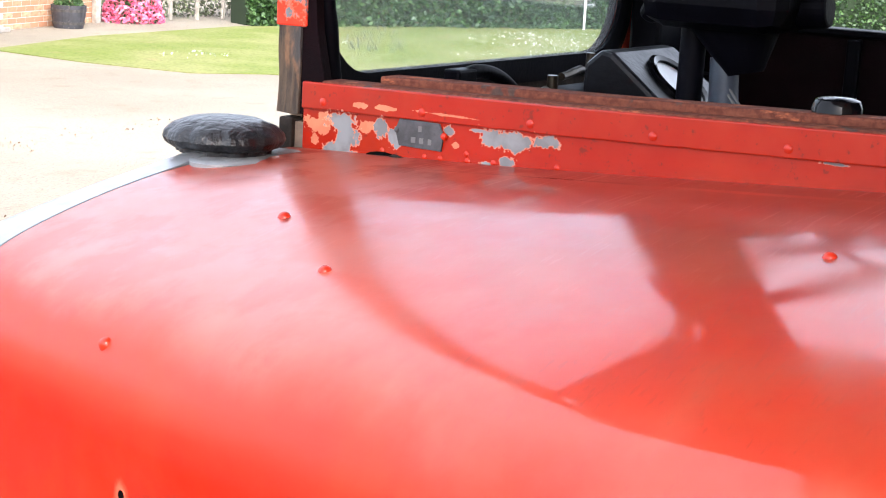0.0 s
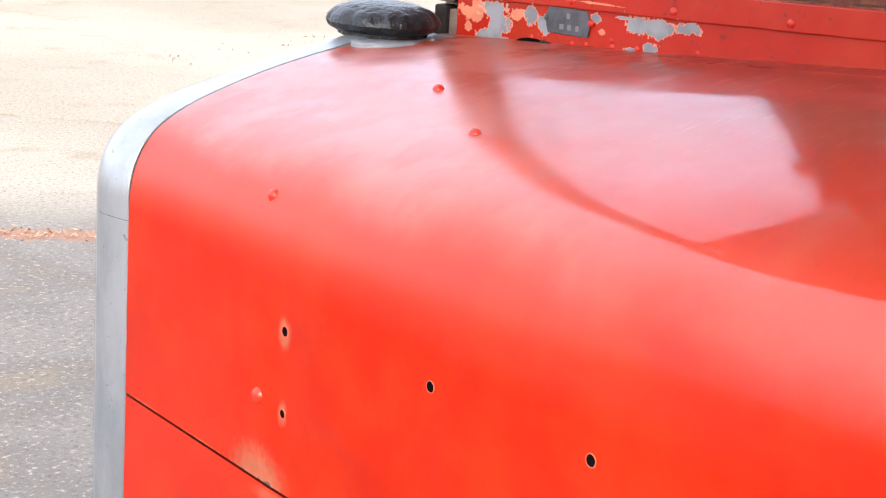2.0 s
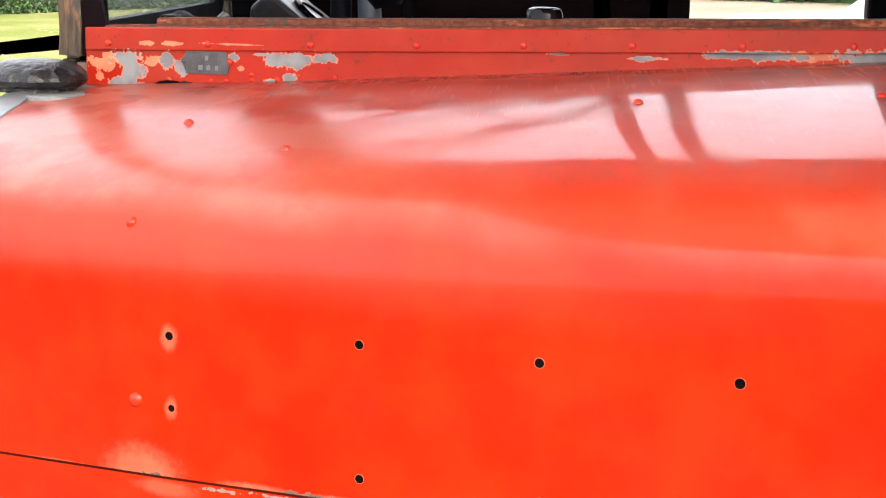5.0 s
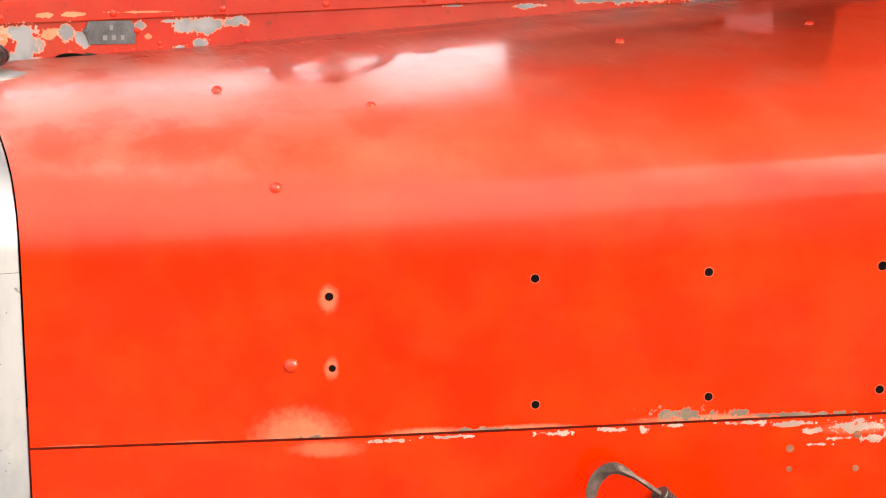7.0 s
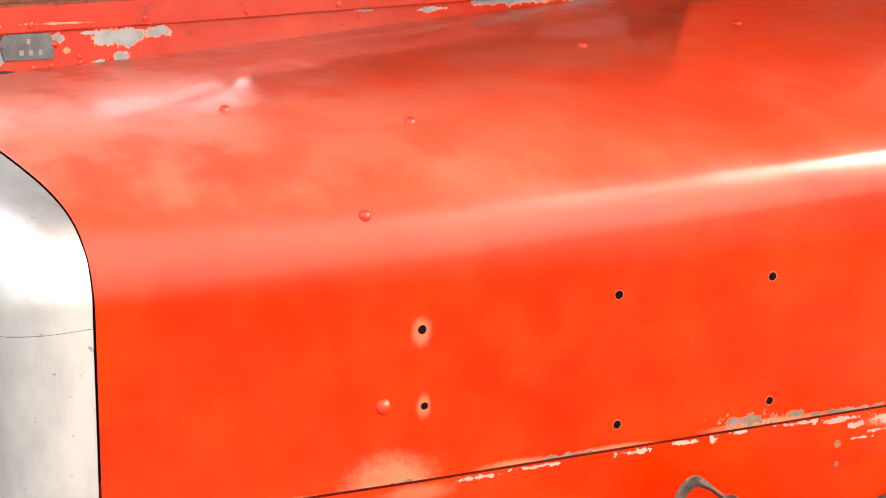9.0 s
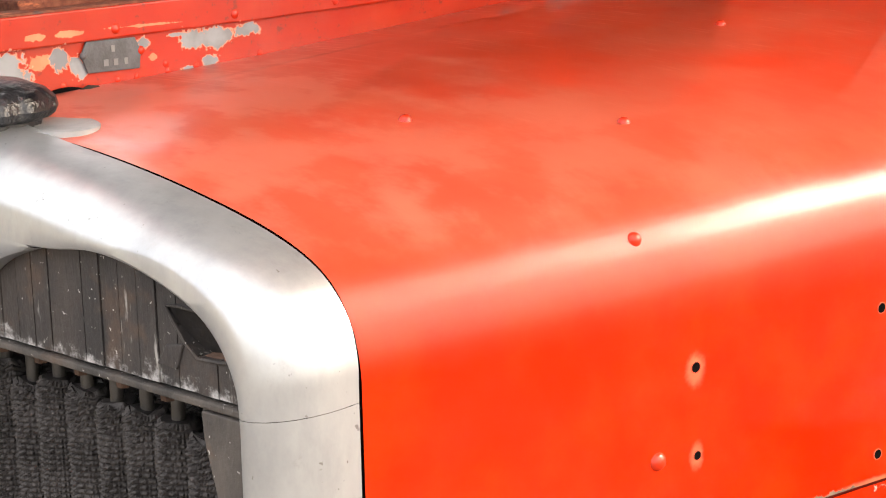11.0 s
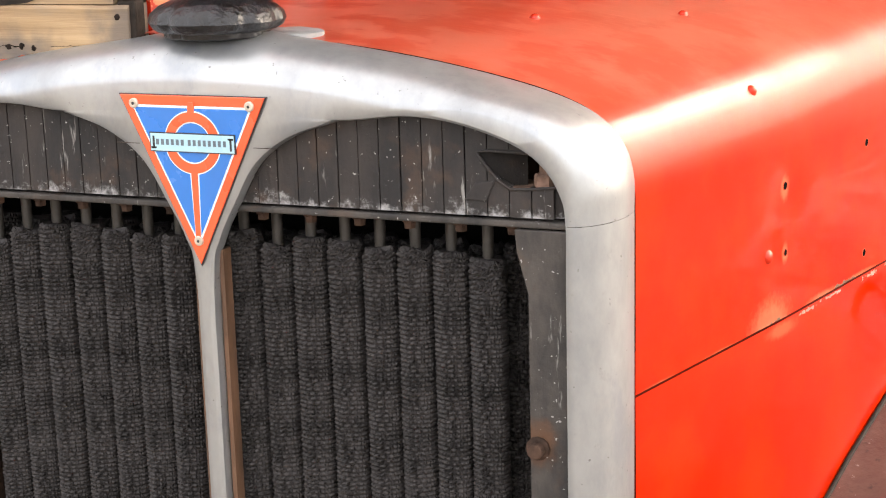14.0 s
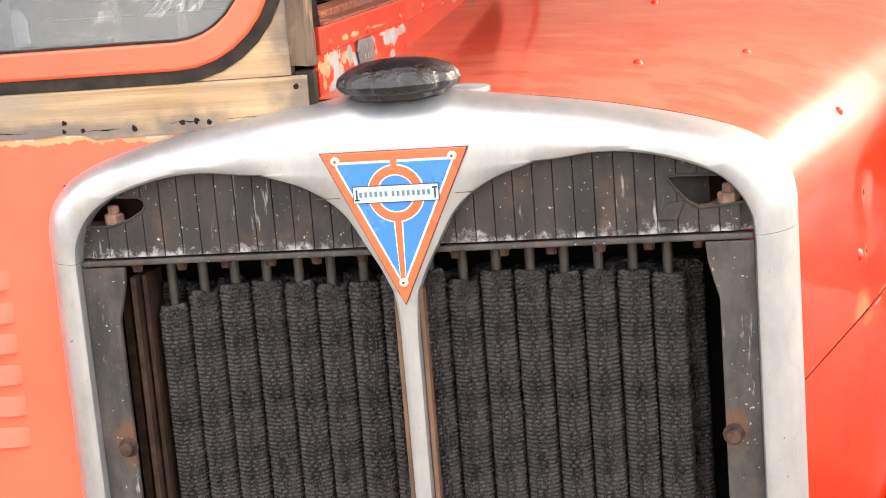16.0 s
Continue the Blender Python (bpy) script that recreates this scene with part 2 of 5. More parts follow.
m_alloy = n.done(c, n.math("ADD", 0.22, n.math("MULTIPLY", stain, 0.28)), 0.72)

def grime(name, a, b, line):
    """Black iron gone rusty, with white scurf below the height named."""
    n = Nodes(name)
    big, fine, streaks = n.noise(22.0, 6, (1, 1, 0.4), 0.65), n.noise(160.0, 5), n.noise(120.0, 4, (1, 1, 0.16), 0.65)
    c = n.mix(n.ramp(big, 0.35, 0.7), a, b)
    c = n.mix(n.math("MULTIPLY", n.ramp(n.noise(34.0, 5), 0.54, 0.7), 0.4), c, (0.085, 0.052, 0.036))
    low = n.t.nodes.new("ShaderNodeSeparateXYZ")
    n.put(low.inputs[0], n.co)
    salt = n.math("ADD", n.math("MULTIPLY", n.math("SUBTRACT", line, low.outputs[2]), 38.0), n.math("MULTIPLY", n.math("SUBTRACT", n.noise(95.0, 6, rough=0.7), 0.5), 2.4))
    c = n.mix(n.math("MULTIPLY", n.ramp(salt, 0.35, 1.0), 0.7), c, (0.42, 0.42, 0.43))
    c = n.mix(n.math("MULTIPLY", n.ramp(streaks, 0.62, 0.72), 0.65), c, (0.30, 0.29, 0.28))
    spots = n.math("ADD", n.blobs([((sx_ * .2855, .01, 1.186), (.022, .05, .03)) for sx_ in (-1, 1)]), n.math("MULTIPLY", n.math("SUBTRACT", n.noise(50.0, 5), 0.5), 1.2))
    c = n.mix(n.math("MULTIPLY", n.ramp(spots, 0.1, 0.7), 0.8), c, (0.10, 0.05, 0.028))
    n.bump(n.math("ADD", fine, streaks), 0.6, 0.002)
    c = n.mix(n.math("MULTIPLY", n.ramp(n.noise(260.0, 2), 0.70, 0.74), 0.7), c, (0.40, 0.39, 0.38))      # small pale specks
    return n.done(c, 0.66, spec=0.20)


m_header = grime("grimy_black_iron", (0.022, 0.021, 0.022), (0.042, 0.036, 0.034), 1.3815)
m_side = grime("rusty_black_side_iron", (0.028, 0.027, 0.027), (0.075, 0.066, 0.06), 0.3)
m_iron = plain("black_painted_iron", (0.062, 0.058, 0.055), 0.5, 0.1, 0.4, 30, 0.5, 140, stretch=(1, 1, 0.4))
m_rust = plain("rusty_steel", (0.055, 0.032, 0.023), 0.8, 0.1, 0.45, 60, 0.6, 220, spec=0.2)
m_rust_pale = plain("pale_pink_rust", (0.17, 0.105, 0.08), 0.85, 0.0, 0.35, 90, 0.5, 260, spec=0.2)
m_frame_rust = plain("dark_rust_brown_frame", (0.028, 0.016, 0.011), 0.8, 0.0, 0.4, 60, 0.5, 200, spec=0.15)
m_nail = plain("blackened_nail", (0.016, 0.011, 0.009), 0.8, 0.0, 0.5, 200, 0.3, 300, spec=0.1)
m_screw = plain("rusty_painted_screw", (0.14, 0.055, 0.03), 0.8, 0.0, 0.4, 150, 0.4, 300, spec=0.2)
m_hook = plain("dark_rusted_steel", (0.060, 0.042, 0.036), 0.42, 0.5, 0.55, 60, 0.5, 200)
m_rubber_fin = plain("black_crimped_wire", (0.0250, 0.0224, 0.0226), 0.50, 0.0, 0.45, 40, 0.15, 400, spec=0.3)
m_tube = plain("dull_black_pipe", (0.032, 0.028, 0.025), 0.55, 0.1, 0.3, 60, 0.3, 200)
m_seam = plain("dark_red_seam", (0.10, 0.012, 0.006), 0.8, spec=0.1)
# near-black colours that stand for recesses no light reaches
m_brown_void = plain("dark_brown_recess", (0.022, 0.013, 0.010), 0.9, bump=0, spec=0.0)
m_void = plain("unlit_black", (0.004, 0.004, 0.004), 0.9, bump=0, spec=0.0)
m_cap = plain("thick_black_enamel", (0.010, 0.010, 0.012), 0.34, 0, 0.7, 45, 0.9, 65, coat=0.0, depth=0.006, spec=0.45)
m_knob = plain("glossy_black_knob", (0.003, 0.003, 0.004), 0.14, 0, 0.2, 30, 0.0, 100, spec=0.2)
m_blue = plain("blue_enamel", (0.008, 0.145, 0.50), 0.25, 0, 0.05, 20, 0.02, 200, coat=0.5)
m_badge_red = plain("orange_red_enamel", (0.75, 0.09, 0.03), 0.3, 0, 0.08, 20, 0.02, 200, coat=0.4)
m_badge_bar = plain("pale_blue_enamel", (0.34, 0.54, 0.64), 0.3, 0, 0.05, 20, 0.02, 200)
m_badge_white = plain("white_enamel", (0.60, 0.76, 0.84), 0.3, 0, 0.05, 20, 0.02, 200, coat=0.4)
m_letter = plain("black_lettering", (0.02, 0.02, 0.025), 0.4, bump=0)
m_mark = plain("slate_enamel", (0.10, 0.13, 0.16), 0.4, bump=0)
m_brass = plain("brass_screw", (0.55, 0.50, 0.43), 0.4, 0.6, 0.2, 200)
m_wood = Nodes("weathered_oak")
n = m_wood
grain, coarse = n.noise(30.0, 7, (0.10, 1, 2.6), 0.65), n.noise(7.0, 6, (0.5, 1, 1.2), 0.62)
c = n.mix(n.ramp(grain, 0.3, 0.7), (0.24, 0.15, 0.075), (0.45, 0.31, 0.175))
c = n.mix(n.math("MULTIPLY", n.ramp(coarse, 0.48, 0.66), 0.8), c, (0.22, 0.175, 0.135))
low = n.t.nodes.new("ShaderNodeSeparateXYZ")
n.put(low.inputs[0], n.co)
rot = n.ramp(n.math("ADD", n.math("MULTIPLY", n.math("SUBTRACT", 1.489, low.outputs[2]), 60.0), n.math("MULTIPLY", n.math("SUBTRACT", n.noise(30.0, 6, (0.6, 1, 1), 0.65), 0.5), 2.6)), 0.1, 0.7)
c = n.mix(n.math("MULTIPLY", rot, 0.75), c, (0.15, 0.115, 0.095))
damp = n.blobs([((-.20, .05, 1.484), (.05, .2, .020)), ((-.085, .05, 1.50), (.045, .2, .05)), ((-.34, .05, 1.482), (.14, .2, .013)), ((-.10, .05, 1.60), (.03, .2, .09))])
damp = n.math("ADD", damp, n.math("MULTIPLY", n.math("SUBTRACT", n.noise(40.0, 5), 0.5), 1.6))
c = n.mix(n.math("MULTIPLY", n.ramp(damp, -0.2, 0.8), 0.8), c, (0.10, 0.085, 0.078))
crack = n.ramp(n.noise(22.0, 3, (0.05, 1, 3.0)), 0.66, 0.70)
c = n.mix(n.math("MULTIPLY", crack, 0.7), c, (0.09, 0.06, 0.04))
n.bump(n.math("SUBTRACT", grain, crack), 0.6, 0.003)
m_wood = n.done(c, 0.75)
n = Nodes("rotten_pillar_wood")
grain, patch_ = n.noise(40.0, 7, (2, 2, 0.25), 0.65), n.noise(26.0, 5, (1, 1, 0.5))
c = n.mix(n.ramp(grain, 0.35, 0.68), (0.025, 0.02, 0.016), (0.12, 0.08, 0.05))
c = n.mix(n.math("MULTIPLY", n.ramp(patch_, 0.48, 0.58), 0.85), c, (0.06, 0.056, 0.054))
c = n.mix(n.math("MULTIPLY", n.ramp(n.noise(34.0, 5, (1, 1, 0.4)), 0.52, 0.62), 0.8), c, (0.24, 0.13, 0.065))
n.bump(grain, 0.9, 0.006)
m_oldwood = n.done(c, 0.85)
n = Nodes("rust_brown_rail")
mid, fine = n.noise(45.0, 6, (1, 0.4, 1), 0.65), n.noise(160.0, 4)
c = n.mix(n.ramp(fine, 0.35, 0.65), (0.10, 0.028, 0.017), (0.17, 0.055, 0.032))
c = n.mix(n.math("MULTIPLY", n.ramp(mid, 0.56, 0.62), 0.8), c, (0.42, 0.13, 0.06))
c = n.mix(n.math("MULTIPLY", n.ramp(n.noise(30.0, 5), 0.6, 0.66), 0.75), c, (0.05, 0.045, 0.042))
n.bump(n.math("ADD", mid, fine), 0.6, 0.003)
m_rail = n.done(c, 0.8, spec=0.2)
m_strip = plain("brown_varnished_strip", (0.105, 0.055, 0.032), 0.55, 0, 0.35, 30, 0.4, 160, stretch=(1, 1, 0.3))
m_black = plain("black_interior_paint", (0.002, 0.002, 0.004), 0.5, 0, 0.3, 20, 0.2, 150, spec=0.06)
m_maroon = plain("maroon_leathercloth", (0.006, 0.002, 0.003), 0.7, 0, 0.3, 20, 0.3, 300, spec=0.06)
m_seal = plain("perished_black_rubber", (0.020, 0.015, 0.012), 0.75, 0, 0.5, 50, 0.8, 90, spec=0.2)
m_frame_red = plain("faded_red_frame", (0.74, 0.10, 0.05), 0.45, 0, 0.12, 8, 0.1, 160)
n = Nodes("faded_red_cab_panel")
big, fine = n.noise(8.0, 5), n.noise(160.0, 4)
c = n.mix(n.ramp(big, 0.3, 0.7), shade((0.74, 0.10, 0.05), 0.9), shade((0.74, 0.10, 0.05), 1.08))
b = n.blobs([((-.36, .05, 1.480), (.3, .2, .010)), ((-.25, .05, 1.474), (.05, .2, .008)), ((-.13, .05, 1.47), (.04, .2, .012)), ((-.47, .05, 1.476), (.05, .2, .006))])
b = n.math("ADD", b, n.math("MULTIPLY", n.math("SUBTRACT", n.noise(60.0, 5, (0.7, 1, 1), 0.65), 0.5), 2.6))
c = n.mix(n.math("MULTIPLY", n.ramp(b, 0.15, 0.3), 0.9), c, (0.60, 0.27, 0.13))
c = n.mix(n.math("MULTIPLY", n.ramp(b, 0.75, 0.85), 0.9), c, (0.55, 0.47, 0.40))
n.bump(fine, 0.1, 0.001)
m_cab_red = n.done(c, 0.45)
m_cream = plain("cream_bounce_paint", (0.66, 0.56, 0.40), 0.4, 0, 0.1, 6, 0.05, 120)
m_greymetal = plain("grey_painted_metal", (0.055, 0.07, 0.095), 0.35, 0.1, 0.2, 30)
m_plate = plain("stamped_zinc_plate", (0.06, 0.062, 0.066), 0.55, 0.1, 0.35, 60, 0.4, 220)
m_stamp = plain("pale_stamped_figures", (0.13, 0.13, 0.13), 0.5)
m_chrome = plain("chrome", (0.75, 0.75, 0.75), 0.18, 1.0, 0.05)
m_dial = plain("white_dial", (0.75, 0.77, 0.78), 0.3)
m_rim = plain("pale_chipped_rim", (0.60, 0.09, 0.045), 0.6, spec=0.15)
m_dull_alloy = plain("oxidised_alloy", (0.22, 0.225, 0.23), 0.5, 0.3, 0.25, 30, 0.3, 160)
m_hole = plain("dark_hole", (0.004, 0.003, 0.003), 0.9, bump=0, spec=0.0)
n = Nodes("worn_maroon_wing")
big, mid, speck = n.noise(7.0, 6, rough=0.65), n.noise(60.0, 5), n.noise(130.0, 3)
c = n.mix(n.ramp(big, 0.35, 0.68), (0.12, 0.05, 0.042), (0.20, 0.11, 0.093))
c = n.mix(n.math("MULTIPLY", n.ramp(mid, 0.58, 0.7), 0.6), c, (0.05, 0.03, 0.028))
c = n.mix(n.math("MULTIPLY", n.ramp(speck, 0.66, 0.71), 0.8), c, (0.42, 0.38, 0.36))
n.bump(n.math("ADD", mid, speck), 0.5, 0.002)
m_wing = n.done(c, n.math("ADD", 0.3, n.math("MULTIPLY", big, 0.3)))
m_mat = plain("worn_studded_tread", (0.15, 0.145, 0.14), 0.3, 0.4, 0.7, 120, 0.5, 200, spec=0.6)
m_tyre = plain("tyre_rubber", (0.02, 0.02, 0.02), 0.8)
n = Nodes("cab_glass")
n.b.inputs["Transmission Weight"].default_value = 0.92
n.b.inputs["IOR"].default_value = 1.45
m_glass = n.done((0.88, 0.94, 0.98), 0.0, spec=0.9)
m_frost = plain("dried_glue", (0.42, 0.44, 0.44), 0.8)


# ---- mesh helpers ----
def part(name, bm, material, parent=None, label="", smooth=False, bevel=0.0):
    me = bpy.data.meshes.new(name)
    bmesh.ops.recalc_face_normals(bm, faces=bm.faces)
    if smooth:
        for f in bm.faces:
            f.smooth = True
    bm.to_mesh(me)
    bm.free()
    me.materials.append(material)
    ob = new(name, me)
    if smooth:
        me.set_sharp_from_angle(angle=radians(35))
    if parent:
        ob.parent = parent
    if bevel:
        b = ob.modifiers.new("bevel", "BEVEL")
        b.width, b.segments, b.limit_method = bevel, 2, "ANGLE"
    return tagged(ob, label)


def box(x0, x1, y0, y1, z0, z1, bm=None):
    bm = bm or bmesh.new()
    bmesh.ops.create_cube(bm, size=1, matrix=Matrix.Translation(((x0 + x1) / 2, (y0 + y1) / 2, (z0 + z1) / 2)) @ Matrix.Diagonal((x1 - x0, y1 - y0, z1 - z0, 1)))
    return bm


def rod(a, b, r0, r1=None, seg=16, bm=None):
    bm = bm or bmesh.new()
    a, b = Vector(a), Vector(b)
    m = Matrix.Translation((a + b) / 2) @ (b - a).to_track_quat("Z", "Y").to_matrix().to_4x4()
    bmesh.ops.create_cone(bm, cap_ends=True, segments=seg, radius1=r0, radius2=r0 if r1 is None else r1, depth=(b - a).length, matrix=m)
    return bm


def lathe(profile, m=Matrix(), seg=32, wave=None, bm=None):
    """Turn (radius, height) pairs round z; wave(angle, height) scales the radius."""
    bm = bm or bmesh.new()
    rings = []
    for r, h in profile:
        rings.append([bm.verts.new(m @ Vector((r * math.cos(a) * (wave(a, h) if wave else 1), r * math.sin(a) * (wave(a, h) if wave else 1), h)))
                      for a in (2 * math.pi * i / seg for i in range(seg))])
    for p, q in zip(rings, rings[1:]):
        for i in range(seg):
            bm.faces.new((p[i], p[(i + 1) % seg], q[(i + 1) % seg], q[i]))
    bm.faces.new(rings[0][::-1])
    bm.faces.new(rings[-1])
    return bm


def sweep(points, r, seg=10, bm=None, closed=False):
    """A tube along points; r is a radius or a list of them."""
    bm = bm or bmesh.new()
    pts = [Vector(p) for p in points]
    rings, k = [], len(pts)
    side = None
    for i, p in enumerate(pts):
        d = (pts[(i + 1) % k] - pts[i - 1]) if closed or 0 < i < k - 1 else (pts[1] - pts[0] if i == 0 else pts[-1] - pts[-2])
        d.normalize()
        if side is None:
            side = d.orthogonal().normalized()
        side = (side - d * side.dot(d)).normalized()
        up = d.cross(side)
        rr = r[i] if isinstance(r, (list, tuple)) else r
        rings.append([bm.verts.new(p + rr * (math.cos(a) * side + math.sin(a) * up)) for a in (2 * math.pi * j / seg for j in range(seg))])
    pairs = list(zip(rings, rings[1:])) + ([(rings[-1], rings[0])] if closed else [])
    for p, q in pairs:
        for j in range(seg):
            bm.faces.new((p[j], p[(j + 1) % seg], q[(j + 1) % seg], q[j]))
    if not closed:
        bm.faces.new(rings[0][::-1])
        bm.faces.new(rings[-1])
    return bm


def sheet(nu, nv, f, thick=0.0, bm=None):
    """A grid of f(u, v) over 0..1; thick pushes a second skin along -normal."""
    bm = bm or bmesh.new()
    g = [[bm.verts.new(f(i / nu, j / nv)) for j in range(nv + 1)] for i in range(nu + 1)]
    for i in range(nu):
        for j in range(nv):
            bm.faces.new((g[i][j], g[i + 1][j], g[i + 1][j + 1], g[i][j + 1]))
    if thick:
        bmesh.ops.solidify(bm, geom=bm.faces[:], thickness=thick)
    return bm


def slab(outline, y0, y1, bm=None):
    """A flat shape in x, z drawn out from y0 to y1."""
    bm = bm or bmesh.new()
    a = [bm.verts.new((x, y0, z)) for x, z in outline]
    b = [bm.verts.new((x, y1, z)) for x, z in outline]
    bm.faces.new(a)
    bm.faces.new(b[::-1])
    for i in range(len(a)):
        j = (i + 1) % len(a)
        bm.faces.new((a[i], b[i], b[j], a[j]))
    return bm


def curve_points(knots, k):
    """Smooth points through the knots (Catmull-Rom), k for each span."""
    p = [Vector(q) for q in knots]
    p = [2 * p[0] - p[1]] + p + [2 * p[-1] - p[-2]]
    out = []
    for i in range(1, len(p) - 2):
        for j in range(k):
            t = j / k
            out.append(0.5 * (2 * p[i] + (p[i + 1] - p[i - 1]) * t + (2 * p[i - 1] - 5 * p[i] + 4 * p[i + 1] - p[i + 2]) * t * t
                              + (3 * p[i] - 3 * p[i + 1] + p[i + 2] - p[i - 1]) * t ** 3))
    return out + [p[-2]]


# ---- ground ----
def ground_material():
    n = Nodes("pale_worn_drive")
    big, mid, fine = n.noise(0.35, 6), n.noise(2.5, 5), n.noise(95.0, 4)
    c = n.mix(n.ramp(big, 0.35, 0.65), (0.245, 0.21, 0.158), (0.31, 0.272, 0.21))
    far = n.vec("LENGTH", n.vec("MULTIPLY", n.vec("SUBTRACT", n.co, (3.0, 0.0, 0)), (1, 1, 0)))
    near = n.ramp(n.math("ADD", far, n.math("MULTIPLY", n.math("SUBTRACT", big, 0.5), 2.0)), 7.0, 8.6)
    grit = n.mix(n.ramp(mid, 0.4, 0.65), (0.160, 0.143, 0.124), (0.122, 0.110, 0.097))
    c = n.mix(near, grit, c)
    c = n.mix(n.math("MULTIPLY", n.ramp(mid, 0.55, 0.7), 0.5), c, (0.20, 0.155, 0.10))
    grains = n.noise(85.0, 3, rough=0.7)
    c = n.mix(n.math("MULTIPLY", n.ramp(fine, 0.48, 0.66), 0.5), c, (0.12, 0.104, 0.084))
    c = n.mix(n.math("MULTIPLY", n.ramp(grains, 0.58, 0.72), 0.7), c, (0.31, 0.285, 0.245))
    stones = n.noise(44.0, 3, rough=0.65)
    c = n.mix(n.math("MULTIPLY", n.ramp(stones, 0.57, 0.66), 0.6), c, (0.33, 0.29, 0.24))
    c = n.mix(n.math("MULTIPLY", n.ramp(stones, 0.44, 0.34), 0.6), c, (0.075, 0.070, 0.066))
    across = n.math("ABSOLUTE", n.math("ADD", n.vec("DOT_PRODUCT", n.co, (0.707, 0.707, 0)), 4.985))      # rusty soil in an open joint
    along = n.math("ABSOLUTE", n.math("ADD", n.vec("DOT_PRODUCT", n.co, (-0.707, 0.707, 0)), 0.7))
    soil = n.math("ADD", across, n.math("MULTIPLY", n.math("SUBTRACT", n.noise(5.0, 5, rough=0.65), 0.5), 0.30))
    soil = n.math("MULTIPLY", n.ramp(soil, 0.10, 0.05), n.ramp(along, 1.4, 1.0))
    c = n.mix(n.math("MULTIPLY", soil, 0.85), c, n.mix(n.ramp(grains, 0.4, 0.6), (0.20, 0.095, 0.055), (0.30, 0.17, 0.11)))
    n.bump(n.math("ADD", grains, stones), 0.3, 0.006)
    return n.done(c, 0.9, spec=0.2)


tagged(part("ground", sheet(40, 40, lambda u, v: Vector(((u - .5) * 1200, (v - .5) * 1200, 0))), ground_material()),
       "pale worn concrete and gravel driveway", "ground", kind="structure")


# ---- the bus ----
bus = tagged(new("bus"), "old red half-cab bus with chipped paint and bare alloy radiator", "bus")

SECTION = curve_points([(0.0, 0.0, 0), (0.171, 0.002, 0), (0.363, 0.0085, 0), (0.574, 0.0205, 0), (0.783, 0.0375, 0), (0.909, 0.056, 0), (0.972, 0.080, 0), (0.997, 0.108, 0), (1.0, 0.1385, 0)], 6)
REAR = 1.6


def half_width(y):
    return 0.351 + 0.3165 * (y - 0.065) - 0.0315 * max(0.0, y - 0.3)


def crown(y):
    return 1.4965 + 0.056 * (y - 0.06) + 0.009 * max(0.0, y - 0.266)


def seam(y):
    return 1.213 + 0.02 * (y - 0.06)


def cab_edge(y):
    """Where the cab's near side stands, slanting in towards the front."""
    return -0.055 - 0.092 * max(0.0, 0.37 - y)


def ripple(p):
    """Dents and hand-beaten waves of the old panels."""
    d = 0.0007 * noise.noise(p * 9) + 0.0012 * noise.noise(p * 3.5)
    for c, r, k in (((.426, .303, 1.341), .03, -.0022), ((.424, .305, 1.279), .025, -.0015), ((.40, .29, 1.225), .05, .0015)):
        q = (p - Vector(c)).length / r
        d += k * math.exp(-q * q)
    d += 0.0017 * math.exp(-((p.y - .385) / .032) ** 2 - ((p.z - 1.287 + .25 * (p.y - .385)) / .012) ** 2)
    # creases that fan out rearwards
    g = math.exp(-((p.y - .52) / .10) ** 2 - ((p.z - 1.328) / .032) ** 2)
    fan = (p.z - 1.33) / max(.06, p.y - .36)
    return d + 0.00022 * g * math.sin(46 * fan + 2.2 * noise.noise(Vector((p.y * 16, p.z * 20, 1)))) * (p.y > .36)


def bonnet_point(y, v):
    """v from 0 at the cab to 1 at the side seam."""
    top, w = crown(y), half_width(y)
    if v < 0.06:
        x, z = cab_edge(y) * (1 - v / 0.06), top
    elif v < 0.72:
        k = (v - 0.06) / 0.66 * (len(SECTION) - 1)
        i = min(int(k), len(SECTION) - 2)
        s = SECTION[i].lerp(SECTION[i + 1], k - i)
        x, z = s.x * w, top - s.y
    else:
        x, z0 = w, top - 0.1385
        z = z0 + (seam(y) + 0.0010 - z0) * (v - 0.72) / 0.28
    p = Vector((x, y, z))
    e = min(1, (y - 0.06) / 0.03, max(0, (1 - v) / 0.04)) if v > 0.06 else 0
    return p + Vector((v, 0, 1 - v)).normalized() * ripple(p) * max(0, e)


def on_bonnet(x, y):
    """The height of the bonnet's top at x, y."""
    u = max(0, x / half_width(y))
    for a, b in zip(SECTION, SECTION[1:]):
        if a.x <= u <= b.x + 1e-6:
            return crown(y) - a.y - (b.y - a.y) * (u - a.x) / max(1e-6, b.x - a.x)
    return crown(y) - 0.1385


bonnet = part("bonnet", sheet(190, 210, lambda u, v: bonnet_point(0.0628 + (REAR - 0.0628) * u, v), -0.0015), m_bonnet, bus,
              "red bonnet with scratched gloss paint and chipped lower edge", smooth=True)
side_panel = part("side_panel", sheet(80, 40, lambda u, v: (lambda p: p + Vector((1, 0, 0)) * ripple(p) * min(1, 6 * v))(
    Vector((half_width(0.0628 + (REAR - 0.0628) * u), 0.0628 + (REAR - 0.0628) * u, seam(0.0628 + (REAR - 0.0628) * u) - 0.0013 - 0.55 * v))), -0.0015),
    m_lower, bus, "lower red bonnet side panel, paint chipped along its top", smooth=True)
